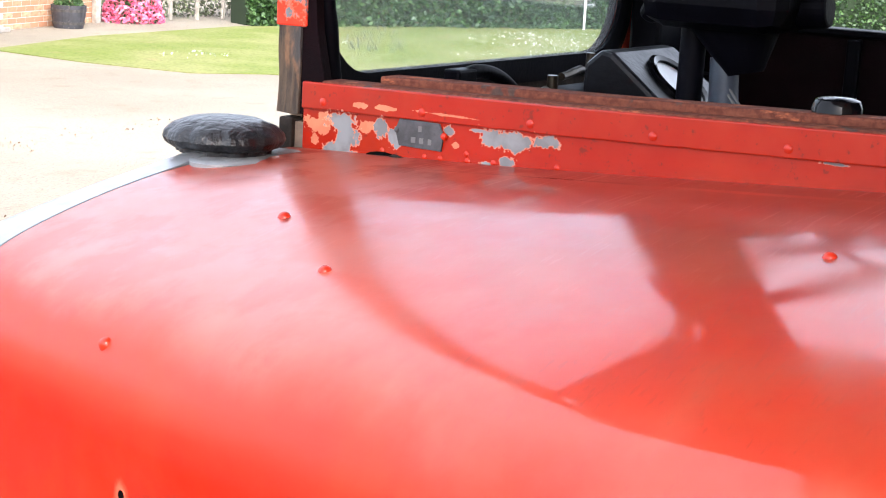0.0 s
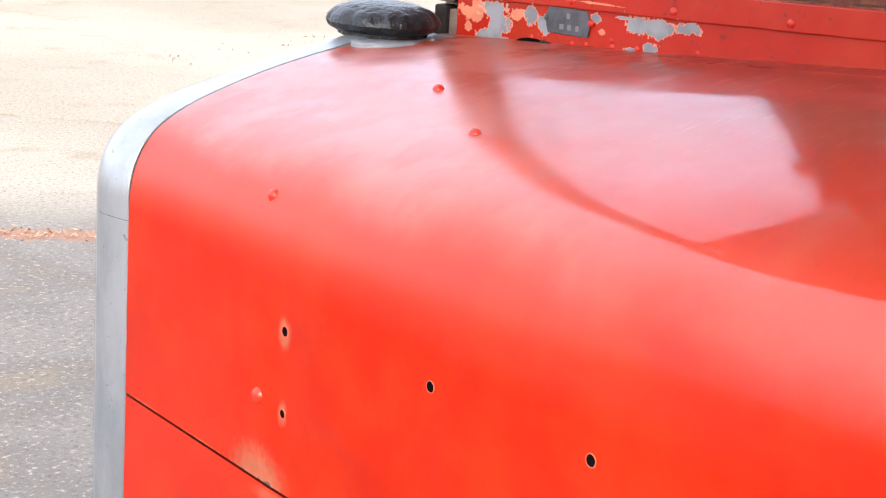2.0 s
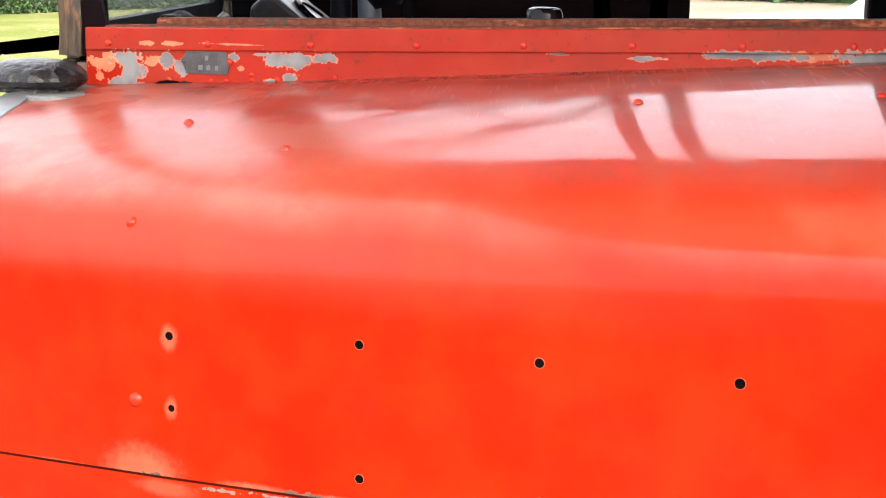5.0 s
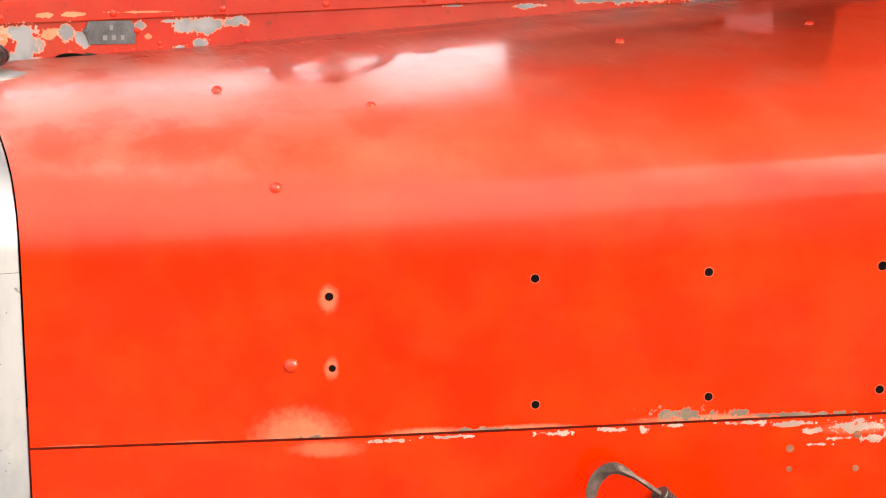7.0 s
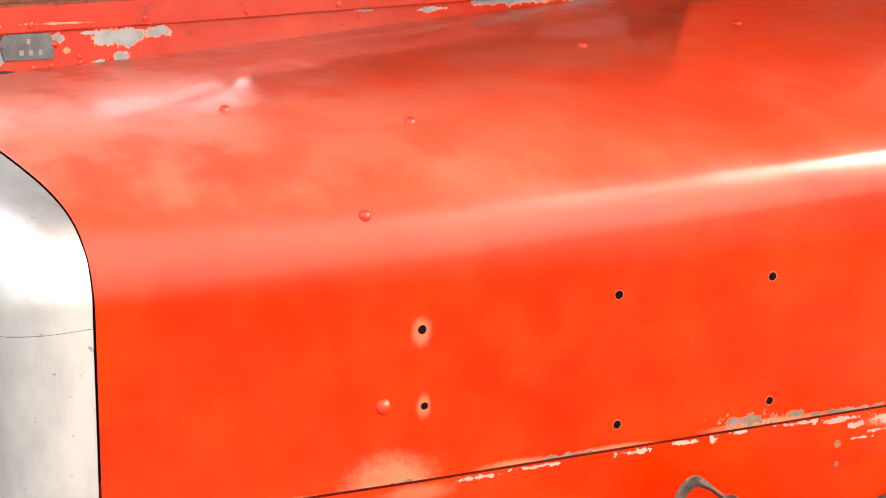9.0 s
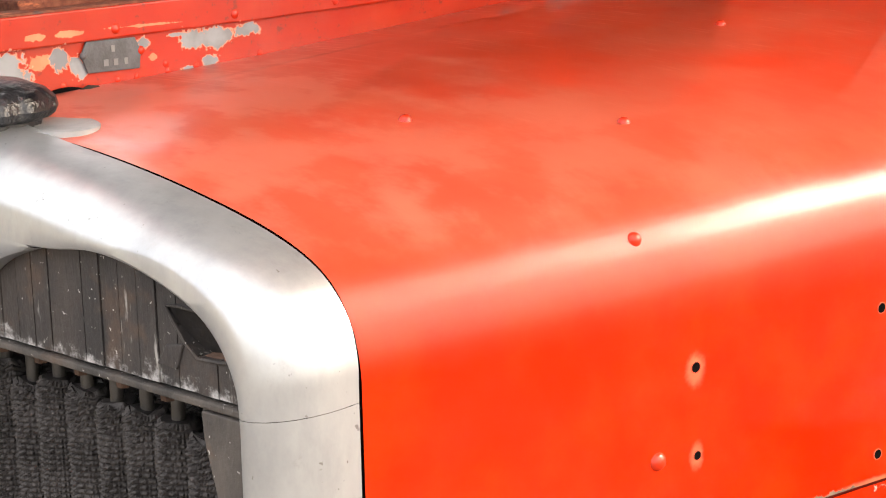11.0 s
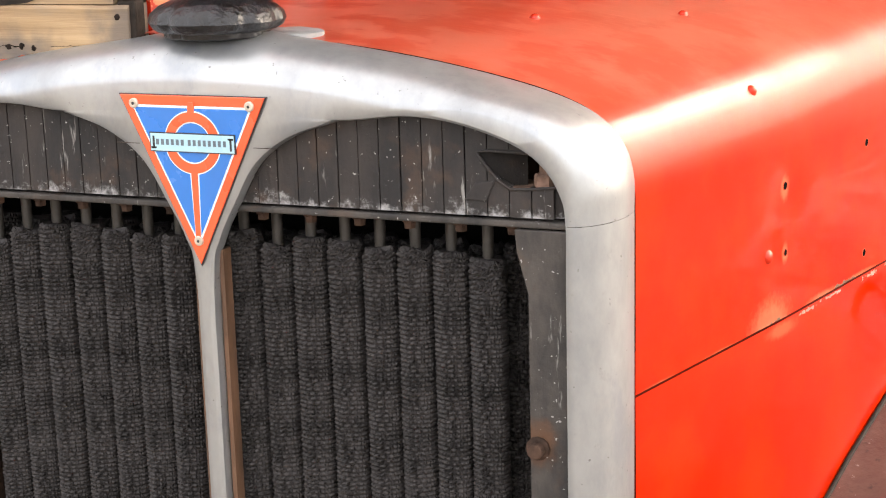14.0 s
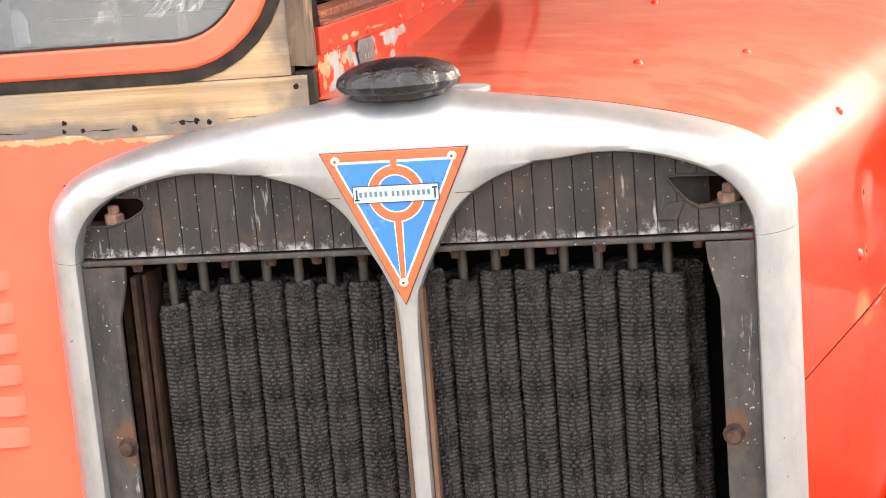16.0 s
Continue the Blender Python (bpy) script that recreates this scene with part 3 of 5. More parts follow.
part("bay_lining", sheet(30, 24, lambda u, v: bonnet_point(0.057 + (REAR - 0.057) * u, v) - Vector((0.006 * v, 0, 0.006 * (1 - v) + 0.004))), m_void, bus, "black sheet for the edge webbing and unlit bay under the bonnet")
part("bay_lining", sheet(4, 4, lambda u, v: Vector((half_width(0.05 + 1.05 * u) - 0.0055, 0.05 + 1.05 * u, seam(0.3) + 0.03 - 0.55 * v))), m_seam, bus)


def dome(at, r, normal, material=None, parent=bonnet, name="rivet", flat=0.55):
    prof = [(r * 1.15, -0.001), (r, r * 0.10), (r * 0.86, r * flat * 0.55), (r * 0.5, r * flat * 0.9), (r * 0.2, r * flat * 0.98), (0.0005, r * flat)]
    m = Matrix.Translation(at) @ Vector(normal).to_track_quat("Z", "Y").to_matrix().to_4x4()
    return part(name, lathe(prof, m, 14), material or m_red, parent, smooth=True)


for x, y in ((.203, .266), (.312, .380), (.202, .688), (.40, .266), (.218, .905)):
    n_ = Vector((0.15, 0, 1)) if x < .35 else Vector((.7, -.2, .7))
    dome((x, y, on_bonnet(x, y) - .0003), 0.0048, n_, m_rivet, flat=.8)
dome((half_width(.272) + .0003, .272, 1.282), 0.0058, (1, -.28, 0), m_rivet, flat=.5)


def hole(y, z, r, parent):
    n_ = Vector((1, -0.287, 0)).normalized()
    r = r * .88
    at = Vector((half_width(y), y, z)) + n_ * (ripple(Vector((half_width(y), y, z))) + 0.0004)
    m = Matrix.Translation(at) @ n_.to_track_quat("Z", "Y").to_matrix().to_4x4()
    h = part("hole", lathe([(r, -0.003), (r, 0.0), (r * 0.92, 0.0003), (0.0008, 0.0003)], m, 18), m_hole, parent, "empty dark screw hole")
    part("chipped_rim", sweep([m @ Vector((r * 1.08 * math.cos(a), r * 1.08 * math.sin(a), 0)) for a in (k * math.pi / 9 for k in range(18))], 0.0004, 5, closed=True), m_rim, parent)
    return h


for y, z, r in ((.303, 1.341, .0042), (.305, 1.279, .0036), (.47, 1.354, .0042), (.472, 1.243, .0042), (.614, 1.357, .0044), (.618, 1.246, .0042), (.761, 1.36, .0046), (.765, 1.249, .0044), (.91, 1.363, .0044)):
    hole(y, z, r, bonnet)
for y, z, r in ((.69, 1.197, .0036), (.69, 1.178, .0026), (.748, 1.208, .0036), (.748, 1.177, .0030)):
    at = (half_width(y) + .0002, y, z)
    part("filled_screw", lathe([(r, -.002), (r, .0004), (.001, .0006)], Matrix.Translation(at) @ Vector((1, -.287, 0)).to_track_quat("Z", "Y").to_matrix().to_4x4(), 12), m_screw, side_panel)

# radiator shell
Z0 = 0.62
OUT = [(0.350, Z0), (0.350, 1.0), (0.350, 1.30), (0.350, 1.365), (0.3495, 1.394), (0.341, 1.419), (0.318, 1.4415), (0.274, 1.459), (0.201, 1.476), (0.127, 1.488), (0.06, 1.4945), (0.0, 1.496)]
INN = [(0.311, Z0), (0.311, 1.0), (0.311, 1.30), (0.311, 1.363), (0.3065, 1.387), (0.292, 1.409), (0.268, 1.4245), (0.225, 1.438), (0.182, 1.442), (0.127, 1.437), (0.06, 1.441), (0.0, 1.442)]
FACE_IN = [(0.127, 1.437), (0.086, 1.423), (0.054, 1.400), (0.033, 1.366), (0.0165, 1.334), (0.0098, 1.305), (0.0088, 1.2), (0.0085, Z0)]
FACE_OUT = [(0.120, 1.4385), (0.06, 1.441), (0.0, 1.442), (0.0, 1.40), (0.0, 1.36), (0.0, 1.32), (0.0, 1.2), (0.0, Z0)]


def dense(pts, k):
    return [(p.x, p.y) for p in curve_points([(a, b, 0) for a, b in pts], k)]


def shell_strip(outer, inner, sign, bm, flange=True):
    """The rolled alloy section between an outer and an inner line."""
    rows = []
    for (ox, oz), (ix, iz) in zip(outer, inner):
        o, i = Vector((ox, 0, oz)), Vector((ix, 0, iz))
        w = (i - o).length
        d = (i - o) / w
        r = min(0.034, 0.85 * w)
        line = []
        if flange:
            line += [(min(0.016, 0.5 * w), 0.0612), (0.001, 0.0612), (0, 0.0604), (0, 0.055), (0, 0.0475)]
            line += [(r - r * math.cos(a), 0.0475 - 0.048 * math.sin(a)) for a in (0.22, 0.45, 0.68, 0.9, 1.12, 1.35, 1.5)]
        else:
            line += [(0, -0.0005), (0.3 * w, -0.0006)]
        q = min(0.005, 0.5 * w)
        if flange and ox < 0.12:
            line += [(w - q, -0.0005), (w - 0.3 * q, -0.0005), (w, -0.0005), (w, -0.0004)]
        else:
            line += [(w - q, -0.0005), (w - 0.3 * q, 0.0012), (w, 0.006), (w, 0.022 if flange else 0.012)]
        rise = 0.010 * math.exp(-(ox / 0.058) ** 2) if flange else 0.0
        rows.append([bm.verts.new(((o + d * a).x * sign, b, (o + d * a).z + rise * min(1.0, max(0.0, b / 0.044)) ** 0.7)) for a, b in line])
    for p, q in zip(rows, rows[1:]):
        for j in range(len(p) - 1):
            bm.faces.new((p[j], p[j + 1], q[j + 1], q[j]))


o_d, i_d = dense(OUT, 6), dense(INN, 6)
cut = 18
bm = bmesh.new()
for s in (1, -1):
    shell_strip([(a, b + (0.0002 if k == 0 else 0)) for k, (a, b) in enumerate(o_d[cut:])], [(a, b + (0.0002 if k == 0 else 0)) for k, (a, b) in enumerate(i_d[cut:])], s, bm)
    shell_strip(dense(FACE_OUT, 6), dense(FACE_IN, 6), s, bm, False)
bmesh.ops.remove_doubles(bm, verts=bm.verts, dist=0.0008)
radiator = part("radiator_shell", bm, m_alloy, bus, "dull cast alloy radiator surround with a pointed centre bar", smooth=True)
for s in (1, -1):
    bm = bmesh.new()
    shell_strip([(a, b - (0.0002 if b > 1.36 else 0)) for a, b in o_d[:cut + 1]], [(a, b - (0.0002 if b > 1.36 else 0)) for a, b in i_d[:cut + 1]], s, bm)
    part("shell_side", bm, m_alloy, bus, "alloy radiator side strip, joined below the corner", smooth=True)
for s in (1, -1):
    part("joint_strip", box(s * .328 - .015, s * .328 + .015, .026, .060, 1.355, 1.372), m_hook, radiator)
    part("joint_strip", box(s * .318 - .006, s * .318 + .006, .006, .0255, 1.355, 1.372), m_hook, radiator)
part("filler_neck", lathe([(.046, 1.488), (.044, 1.4935), (.042, 1.500), (.042, 1.510)], Matrix.Translation((0, .05, 0)) @ Matrix.Diagonal((1, .62, 1, 1)), 48), m_alloy, radiator, "flared alloy filler neck", smooth=True)
part("neck_plate", lathe([(.070, 1.490), (.070, 1.4978), (.068, 1.4986), (.002, 1.4986)], Matrix.Translation((.008, .082, 0)) @ Matrix.Diagonal((1, .55, 1, 1)), 48), m_dull_alloy, radiator, smooth=True)
cap_wave = lambda a, h: 1 - 0.06 * (0.5 + 0.5 * math.cos(10 * a)) ** 4 + 0.02 * noise.noise(Vector((math.cos(a) * 2.2, math.sin(a) * 2.2, h * 60)))
part("radiator_cap", lathe([(.040, 1.4970), (.0445, 1.4985), (.045, 1.5025), (.0505, 1.5035), (.0548, 1.5065), (.0572, 1.511), (.0555, 1.517), (.048, 1.5235), (.034, 1.529), (.016, 1.5315), (.002, 1.532)],
                           Matrix.Translation((0, .047, 0)), 96, cap_wave), m_cap, bus, "black thickly painted fluted radiator cap", smooth=True)

# header plate behind the openings, with its grooves
def arch(x):
    """Height of the opening's upper edge at x, a little inside the shell."""
    x = abs(x)
    pts = [(0.0, 1.43)] + sorted(FACE_IN[:3] + INN[3:10])
    for (a, p), (c, q) in zip(pts, pts[1:]):
        if a <= x <= c:
            return p + (q - p) * (x - a) / max(1e-6, c - a) + 0.005
    return 1.366


SLOT = [(-.3095, 1.3968), (-.3055, 1.4099), (-.2981, 1.4201), (-.284, 1.4231), (-.2486, 1.4219), (-.2431, 1.4179), (-.2428, 1.4134), (-.2462, 1.4084), (-.2594, 1.4011), (-.2765, 1.3958)]
POCKET = [(.2389, 1.4153), (.249, 1.4166), (.2702, 1.416), (.2888, 1.4153), (.302, 1.4069), (.3085, 1.3914), (.2813, 1.3883), (.2651, 1.3876), (.2554, 1.394), (.2447, 1.4061)]


def span(shape, x):
    """Lowest and highest z of the outline at x, or None beside it."""
    zs = [p[1] + (q[1] - p[1]) * (x - p[0]) / (q[0] - p[0]) for p, q in zip(shape, shape[1:] + shape[:1]) if (p[0] - x) * (q[0] - x) < 0]
    return (min(zs), max(zs)) if len(zs) > 1 else None


def gaps(x):
    """Runs of the plate at x, between its foot, the slots and the arch."""
    top, low = max(1.367, min(arch(x), 1.4445)), 1.3655
    for shape in (SLOT, POCKET):
        s_ = span(shape, x)
        if s_:
            return [(low, s_[0])] + ([(s_[1], top)] if top > s_[1] + .0008 else [])
    return [(low, top)]


def grooved_strip(x0, x1, y0, y1, k):
    """The plate between x0 and x1, in narrow strips that leave the slots free."""
    bm = bmesh.new()
    xs_ = [x0 + (x1 - x0) * i / k for i in range(k + 1)]
    for a, b in zip(xs_, xs_[1:]):
        ga, gb = gaps(a + 1e-5), gaps(b - 1e-5)
        if len(ga) != len(gb):
            ga = gb = gaps((a + b) / 2)
        for (l0, t0), (l1, t1) in zip(ga, gb):
            slab([(a, l0), (b, l1), (b, t1), (a, t0)], y0, y1, bm)
    bmesh.ops.remove_doubles(bm, verts=bm.verts, dist=1e-6)
    return bm


def slat_runs(x0, x1):
    """Outlines of the slat between x0 and x1: one, or two where a slot parts it."""
    xs_ = [x0 + (x1 - x0) * i / 6 for i in range(7)]
    tops = [max(1.367, min(arch(x), 1.4445)) for x in xs_]
    for shape in (SLOT, POCKET):
        cuts = [span(shape, x + 1e-5) for x in xs_]
        if any(cuts):
            tip = min(shape, key=lambda p: abs(p[0]))[1]
            cuts = [c_ or (tip, tip) for c_ in cuts]
            low = [(x0, 1.3655), (x1, 1.3655)] + [(x, c_[0]) for x, c_ in zip(xs_[::-1], cuts[::-1])]
            high = [(x, c_[1]) for x, c_ in zip(xs_, cuts)] + [(x, max(t, c_[1] + .0006)) for x, c_, t in zip(xs_[::-1], cuts[::-1], tops[::-1])]
            return [low, high]
    return [[(x0, 1.3655), (x1, 1.3655)] + list(zip(xs_[::-1], tops[::-1]))]


header = part("header_plate", grooved_strip(-.311, .311, .018, .024, 124), m_header, bus, "grimy black grooved header tank plate")
rng = random.Random(12)
for s in (-1, 1):
    for k in range(16):
        x, h = s * (0.021 + 0.018 * k), .0085
        if abs(x) + h > .3095:
            continue
        d = rng.uniform(-.0005, .0005)
        for run in slat_runs(x - h, x + h):
            part("slat", slab(run, .0135 + d, .0185), m_header, header)
for shape in (SLOT, POCKET):
    cx_, cz_ = sum(p for p, q in shape) / 10, sum(q for p, q in shape) / 10
    part("slot_lip", sweep([(cx_ + (p - cx_) * 1.02, .0132, cz_ + (q - cz_) * 1.02) for p, q in shape], .0014, 6, closed=True), m_header, header, "worn rounded edge of the bracket slot", smooth=True)
bm = bmesh.new()
rows = [[bm.verts.new((x, y, z)) for z in (zl, zh)] for x, y, zl, zh in ((.239, .0145, 1.413, 1.4165), (.2447, .0165, 1.404, 1.418), (.2554, .021, 1.391, 1.418), (.2655, .026, 1.384, 1.418), (.274, .030, 1.384, 1.418))]
for p, q in zip(rows, rows[1:]):
    bm.faces.new((p[0], q[0], q[1], p[1]))
bmesh.ops.solidify(bm, geom=bm.faces[:], thickness=.002)
part("bracket_flap", bm, m_header, header, "sunken grey bracket web")
part("bracket_shelf", box(.256, .309, .0185, .05, 1.3862, 1.3882), m_rust_pale, header, "rust-stained shelf in the slot")
part("bracket_shelf", box(-.309, -.262, .0185, .05, 1.3938, 1.3958), m_rust_pale, header)
# dark sheets in place of the shade behind the two slots
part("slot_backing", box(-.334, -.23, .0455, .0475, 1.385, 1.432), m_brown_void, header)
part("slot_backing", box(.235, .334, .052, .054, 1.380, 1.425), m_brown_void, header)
part("bracket_rib", slab([(.2528, 1.3940), (.2364, 1.3915), (.2272, 1.3775), (.2455, 1.3767)], .0122, .0145), m_header, header, bevel=.0012)
for x, z in ((.2905, 1.3882), (-.278, 1.3958)):
    nut = part("nut", lathe([(.0095, 0), (.0098, .002), (.0098, .0085), (.0085, .0105), (.001, .0105)], Matrix.Translation((x, .024, z)), 6), m_rust_pale, header, "rusty castellated nut")
    part("stud", lathe([(.0055, .010), (.0055, .0165), (.0045, .018), (.001, .018)], Matrix.Translation((x, .024, z)), 10), m_rust_pale, nut)
part("header_lip", box(-.3108, .3108, .0105, .026, 1.3580, 1.3632), m_side, header, bevel=.0015)
for k in range(13):
    x = -.262 + .0437 * k
    part("bolt", lathe([(.0068, -.0005), (.0068, -.003), (.0052, -.0035), (.0048, -.0085), (.001, -.009)], Matrix.Translation((x, .0265, 1.3578)), 6), m_rust, header)
for s in (-1, 1):
    o = [(s * .311, Z0), (s * .311, 1.3568), (s * .2685, 1.3568), (s * .2700, 1.340), (s * .2745, 1.322), (s * .279, 1.306), (s * .279, Z0)]
    p_ = part("side_plate", slab(o, .010, .016), m_side, bus, "black painted iron side plate with a rusty bolt", bevel=.001)
    part("bolt", lathe([(.0098, 0), (.0098, .0016), (.0066, .0022), (.0066, .009), (.0058, .0105), (.001, .0108)], Matrix.Translation((s * .2855, .010, 1.181)) @ pose(0, 0, 0, 90), 12), m_rust, p_, "rusty bolt with washer")
part("inner_rail", box(.0098, .0138, .009, .022, Z0, 1.325), m_strip, bus, "rusty strip beside the centre bar")
part("inner_rail", box(-.0136, -.0098, .009, .022, Z0, 1.325), m_strip, bus)
for s in (-1, 1):
    part("inner_rail", box(s * .283 - .004, s * .283 + .004, .04, .10, Z0, 1.35), m_frame_rust, bus, "rust-brown core frame")


for x0, x1, y0, y1 in ((-.2675, -.2625, .018, .06), (-.2595, -.2555, .028, .07)):
    part("inner_rail", box(x0, x1, y0, y1, Z0, 1.345), m_frame_rust, bus, "rust-brown core frame")


def fin_tube(seed, top):
    """A radiator tube closely wound with wire: even rings round it, crimped into small loops down the front."""
    pitch, R, low = 0.0040, 0.0147, 1.0
    rnd = random.Random(seed)
    bm = bmesh.new()
    front = [-1.75 + 3.5 * i / 43 for i in range(44)]
    offs = front + [1.75 + (2 * math.pi - 3.5) * (i + 1) / 10 for i in range(9)]
    turns = int((top - low) / pitch)
    amp = [[rnd.uniform(0.65, 1.15) for c in range(24)] for k in range(turns + 2)]
    lean = [rnd.uniform(-1, 1) for k in range(turns + 2)]
    levels = [(Z0, -1), (low - 0.001, -1)] + [(low + k * pitch / 4, k) for k in range(turns * 4 + 1)]
    rings = []
    for z, k in levels:
        turn, phase = max(0, k) // 4, (k % 4) / 4
        bulge = math.sin(math.pi * phase) ** 0.8 if k >= 0 else 0.5
        way = 0.30 * noise.noise(Vector((seed * 9.1, z * 9, 0))) + 0.10 * noise.noise(Vector((seed * 3.3, z * 34, 4)))
        messy = max(0.0, noise.noise(Vector((seed * 4.7, z * 10, 5))) - 0.15) * 2.0 + max(0.0, 1 - (top - z) / 0.03) * 0.5
        ring = []
        for o in offs:
            a = o - math.pi / 2
            u = math.atan2(math.sin(o - way), math.cos(o - way))
            win = max(0.0, 1 - (abs(u) / 1.25) ** 4) * (0.5 + 0.5 * max(0.0, 1 - (abs(u) / (0.5 + 0.2 * noise.noise(Vector((seed, z * 20, 9))))) ** 2))
            col = u / 0.20 + 0.16 * lean[turn] + messy * 1.4 * noise.noise(Vector((o * 3, z * 160, seed * 2.3)))
            loop = (0.5 + 0.5 * math.cos(2 * math.pi * col)) ** 0.7 * amp[turn][int(col + 40.5) % 24]
            r = R + 0.0009 * bulge * (1 - 0.3 * win) + win * bulge * (0.0048 * loop - 0.0008)
            r += messy * 0.0016 * noise.noise(Vector((o * 4, z * 220, seed * 1.7)))
            if k > turns * 4 - 5:
                r *= 1 - 0.035 * (k - turns * 4 + 5)
            dz = 0.0004 * math.sin(a + seed) + messy * 0.0045 * noise.noise(Vector((o * 2.2, z * 60, seed * 5.0)))
            ring.append(bm.verts.new((r * math.cos(a), r * 0.96 * math.sin(a), z + (dz if k >= 0 else 0))))
        rings.append(ring)
    seg = len(offs)
    for p, q in zip(rings, rings[1:]):
        for i in range(seg):
            bm.faces.new((p[i], p[(i + 1) % seg], q[(i + 1) % seg], q[i]))
    bm.faces.new(rings[-1])
    return bm


tube_meshes = []
for k in range(4):
    t_ = part("cooling_tube", fin_tube(k + 1, 1.333 - .004 * (k % 2)), m_rubber_fin, bus, "black crimped-wire wound radiator tube", smooth=False)
    tube_meshes.append(t_)
xs = [-.2365 + .03133 * k for k in range(16)]
rng = random.Random(4)
for k, x in enumerate(xs):
    src = tube_meshes[k % 4]
    ob = src if k < 4 else src.copy()
    if k >= 4:
        scene.collection.objects.link(ob)
        ob.parent = bus
    ob.location = (x, .047 + rng.uniform(-.002, .002), rng.uniform(-.006, .004) - (.016 if k == 0 else 0))
    part("pipe", rod((x, .047, 1.30), (x, .047, 1.3585), .0047, seg=12), m_tube, bus, smooth=True)
for k in range(17):
    src = tube_meshes[(k + 2) % 4]
    ob = src.copy()
    scene.collection.objects.link(ob)
    ob.parent = bus
    ob.location = (-.252 + .03133 * k, .085, -.004)
# black sheet in place of the shade behind the tubes
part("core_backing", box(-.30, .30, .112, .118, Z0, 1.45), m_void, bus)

# triangular badge
TRI = [(-.0665, 1.4545), (.0665, 1.4545), (0, 1.3150)]
part("badge_backing", slab([(-.0678, 1.4551), (.0678, 1.4551), (0, 1.3132)], -.0026, -.0014), m_letter, bus, "thin dark edge behind the badge")
badge = part("badge", slab(TRI, -0.004, -.0012), m_badge_red, bus, "blue and red enamel triangle badge with ring and lettered bar", bevel=.0006)


def tri(k):
    cx, cz = 0, 1.4072
    return [(cx + (x - cx) * k, cz + (z - cz) * k) for x, z in TRI]


part("white_line", slab(tri(.83), -0.0045, -0.003), m_badge_white, badge)
part("blue_field", slab(tri(.79), -0.0049, -0.003), m_blue, badge, "bright blue enamel field")


def ring_shape(r0, r1, y0, y1, cx, cz, seg=48):
    bm = bmesh.new()
    prof = [(r0, y0), (r1, y0), (r1, y1), (r0, y1)]
    rows = [[bm.verts.new((cx + r * math.cos(a), y, cz + r * math.sin(a))) for r, y in prof] for a in (2 * math.pi * k / seg for k in range(seg))]
    for p, q in zip(rows, rows[1:] + rows[:1]):
        for j in range(4):
            bm.faces.new((p[j], p[(j + 1) % 4], q[(j + 1) % 4], q[j]))
    return bm


CZ = 1.4165
part("ring_edge", ring_shape(.0162, .0262, -0.0052, -0.003, 0, CZ), m_badge_white, badge)
part("ring", ring_shape(.0172, .0252, -0.0056, -0.003, 0, CZ), m_badge_red, badge)
part("stem_edge", slab([(-.0042, CZ - .0245), (.0042, CZ - .0245), (.0025, 1.3345), (-.0025, 1.3345)], -0.00505, -0.003), m_badge_white, badge)
part("stem", slab([(-.003, CZ - .0232), (.003, CZ - .0232), (.0022, 1.331), (-.0022, 1.331)], -0.00545, -0.003), m_badge_red, badge)
part("stem", slab([(-.003, CZ + .0235), (.003, CZ + .0235), (.003, 1.4495), (-.003, 1.4495)], -0.00545, -0.003), m_badge_red, badge)
part("bar_edge", box(-.0393, .0393, -0.006, -0.003, CZ - .0080, CZ + .0080), m_letter, badge)
part("bar", box(-.0384, .0384, -0.0064, -0.003, CZ - .0071, CZ + .0071), m_badge_bar, badge, "pale bar with black capitals")
for x, z in ((-.0530, 1.4475), (.0530, 1.4475), (0, 1.3350)):
    part("screw", lathe([(.0042, 0), (.0042, .0015), (.0034, .0022), (.001, .0024)], Matrix.Translation((x, -0.004, z)) @ pose(0, 0, 0, 90), 14), m_brass, badge, "brass screw", smooth=True)
    part("screw_socket", lathe([(.0013, 0), (.0013, .0026), (.0005, .0027)], Matrix.Translation((x, -0.004, z)) @ pose(0, 0, 0, 90), 8), m_letter, badge)


# the bar's wording, as plain slate marks
for k in range(14):
    x = -.0310 + .00462 * k + (.0018 if k > 5 else 0) - .0009
    part("lettering_mark", box(x - .0013, x + .0013, -0.00665, -0.0062, CZ - .0022, CZ + .0026), m_mark, badge)
for s in (-1, 1):
    part("lettering_mark", box(s * .0355 - .0009, s * .0355 + .0009, -0.00665, -0.0062, CZ - .0054, CZ + .0050), m_letter, badge)
    part("lettering_mark", box(s * .0355 - .0024, s * .0355 + .0024, -0.00665, -0.0062, *((CZ + .0034, CZ + .0050) if s > 0 else (CZ - .0054, CZ - .0038))), m_letter, badge)
for s in (-1, 1):
    part("joint", box(s * .0635 - .011, s * .0635 + .011, -.0009, .0005, 1.4134, 1.4139), m_hook, radiator, "hairline joint in the casting")

# ledge on the cab's near side
LX = -0.055


def ledge_z(y, k):
    return 1.49 + k + 0.028 * (y - 0.09)


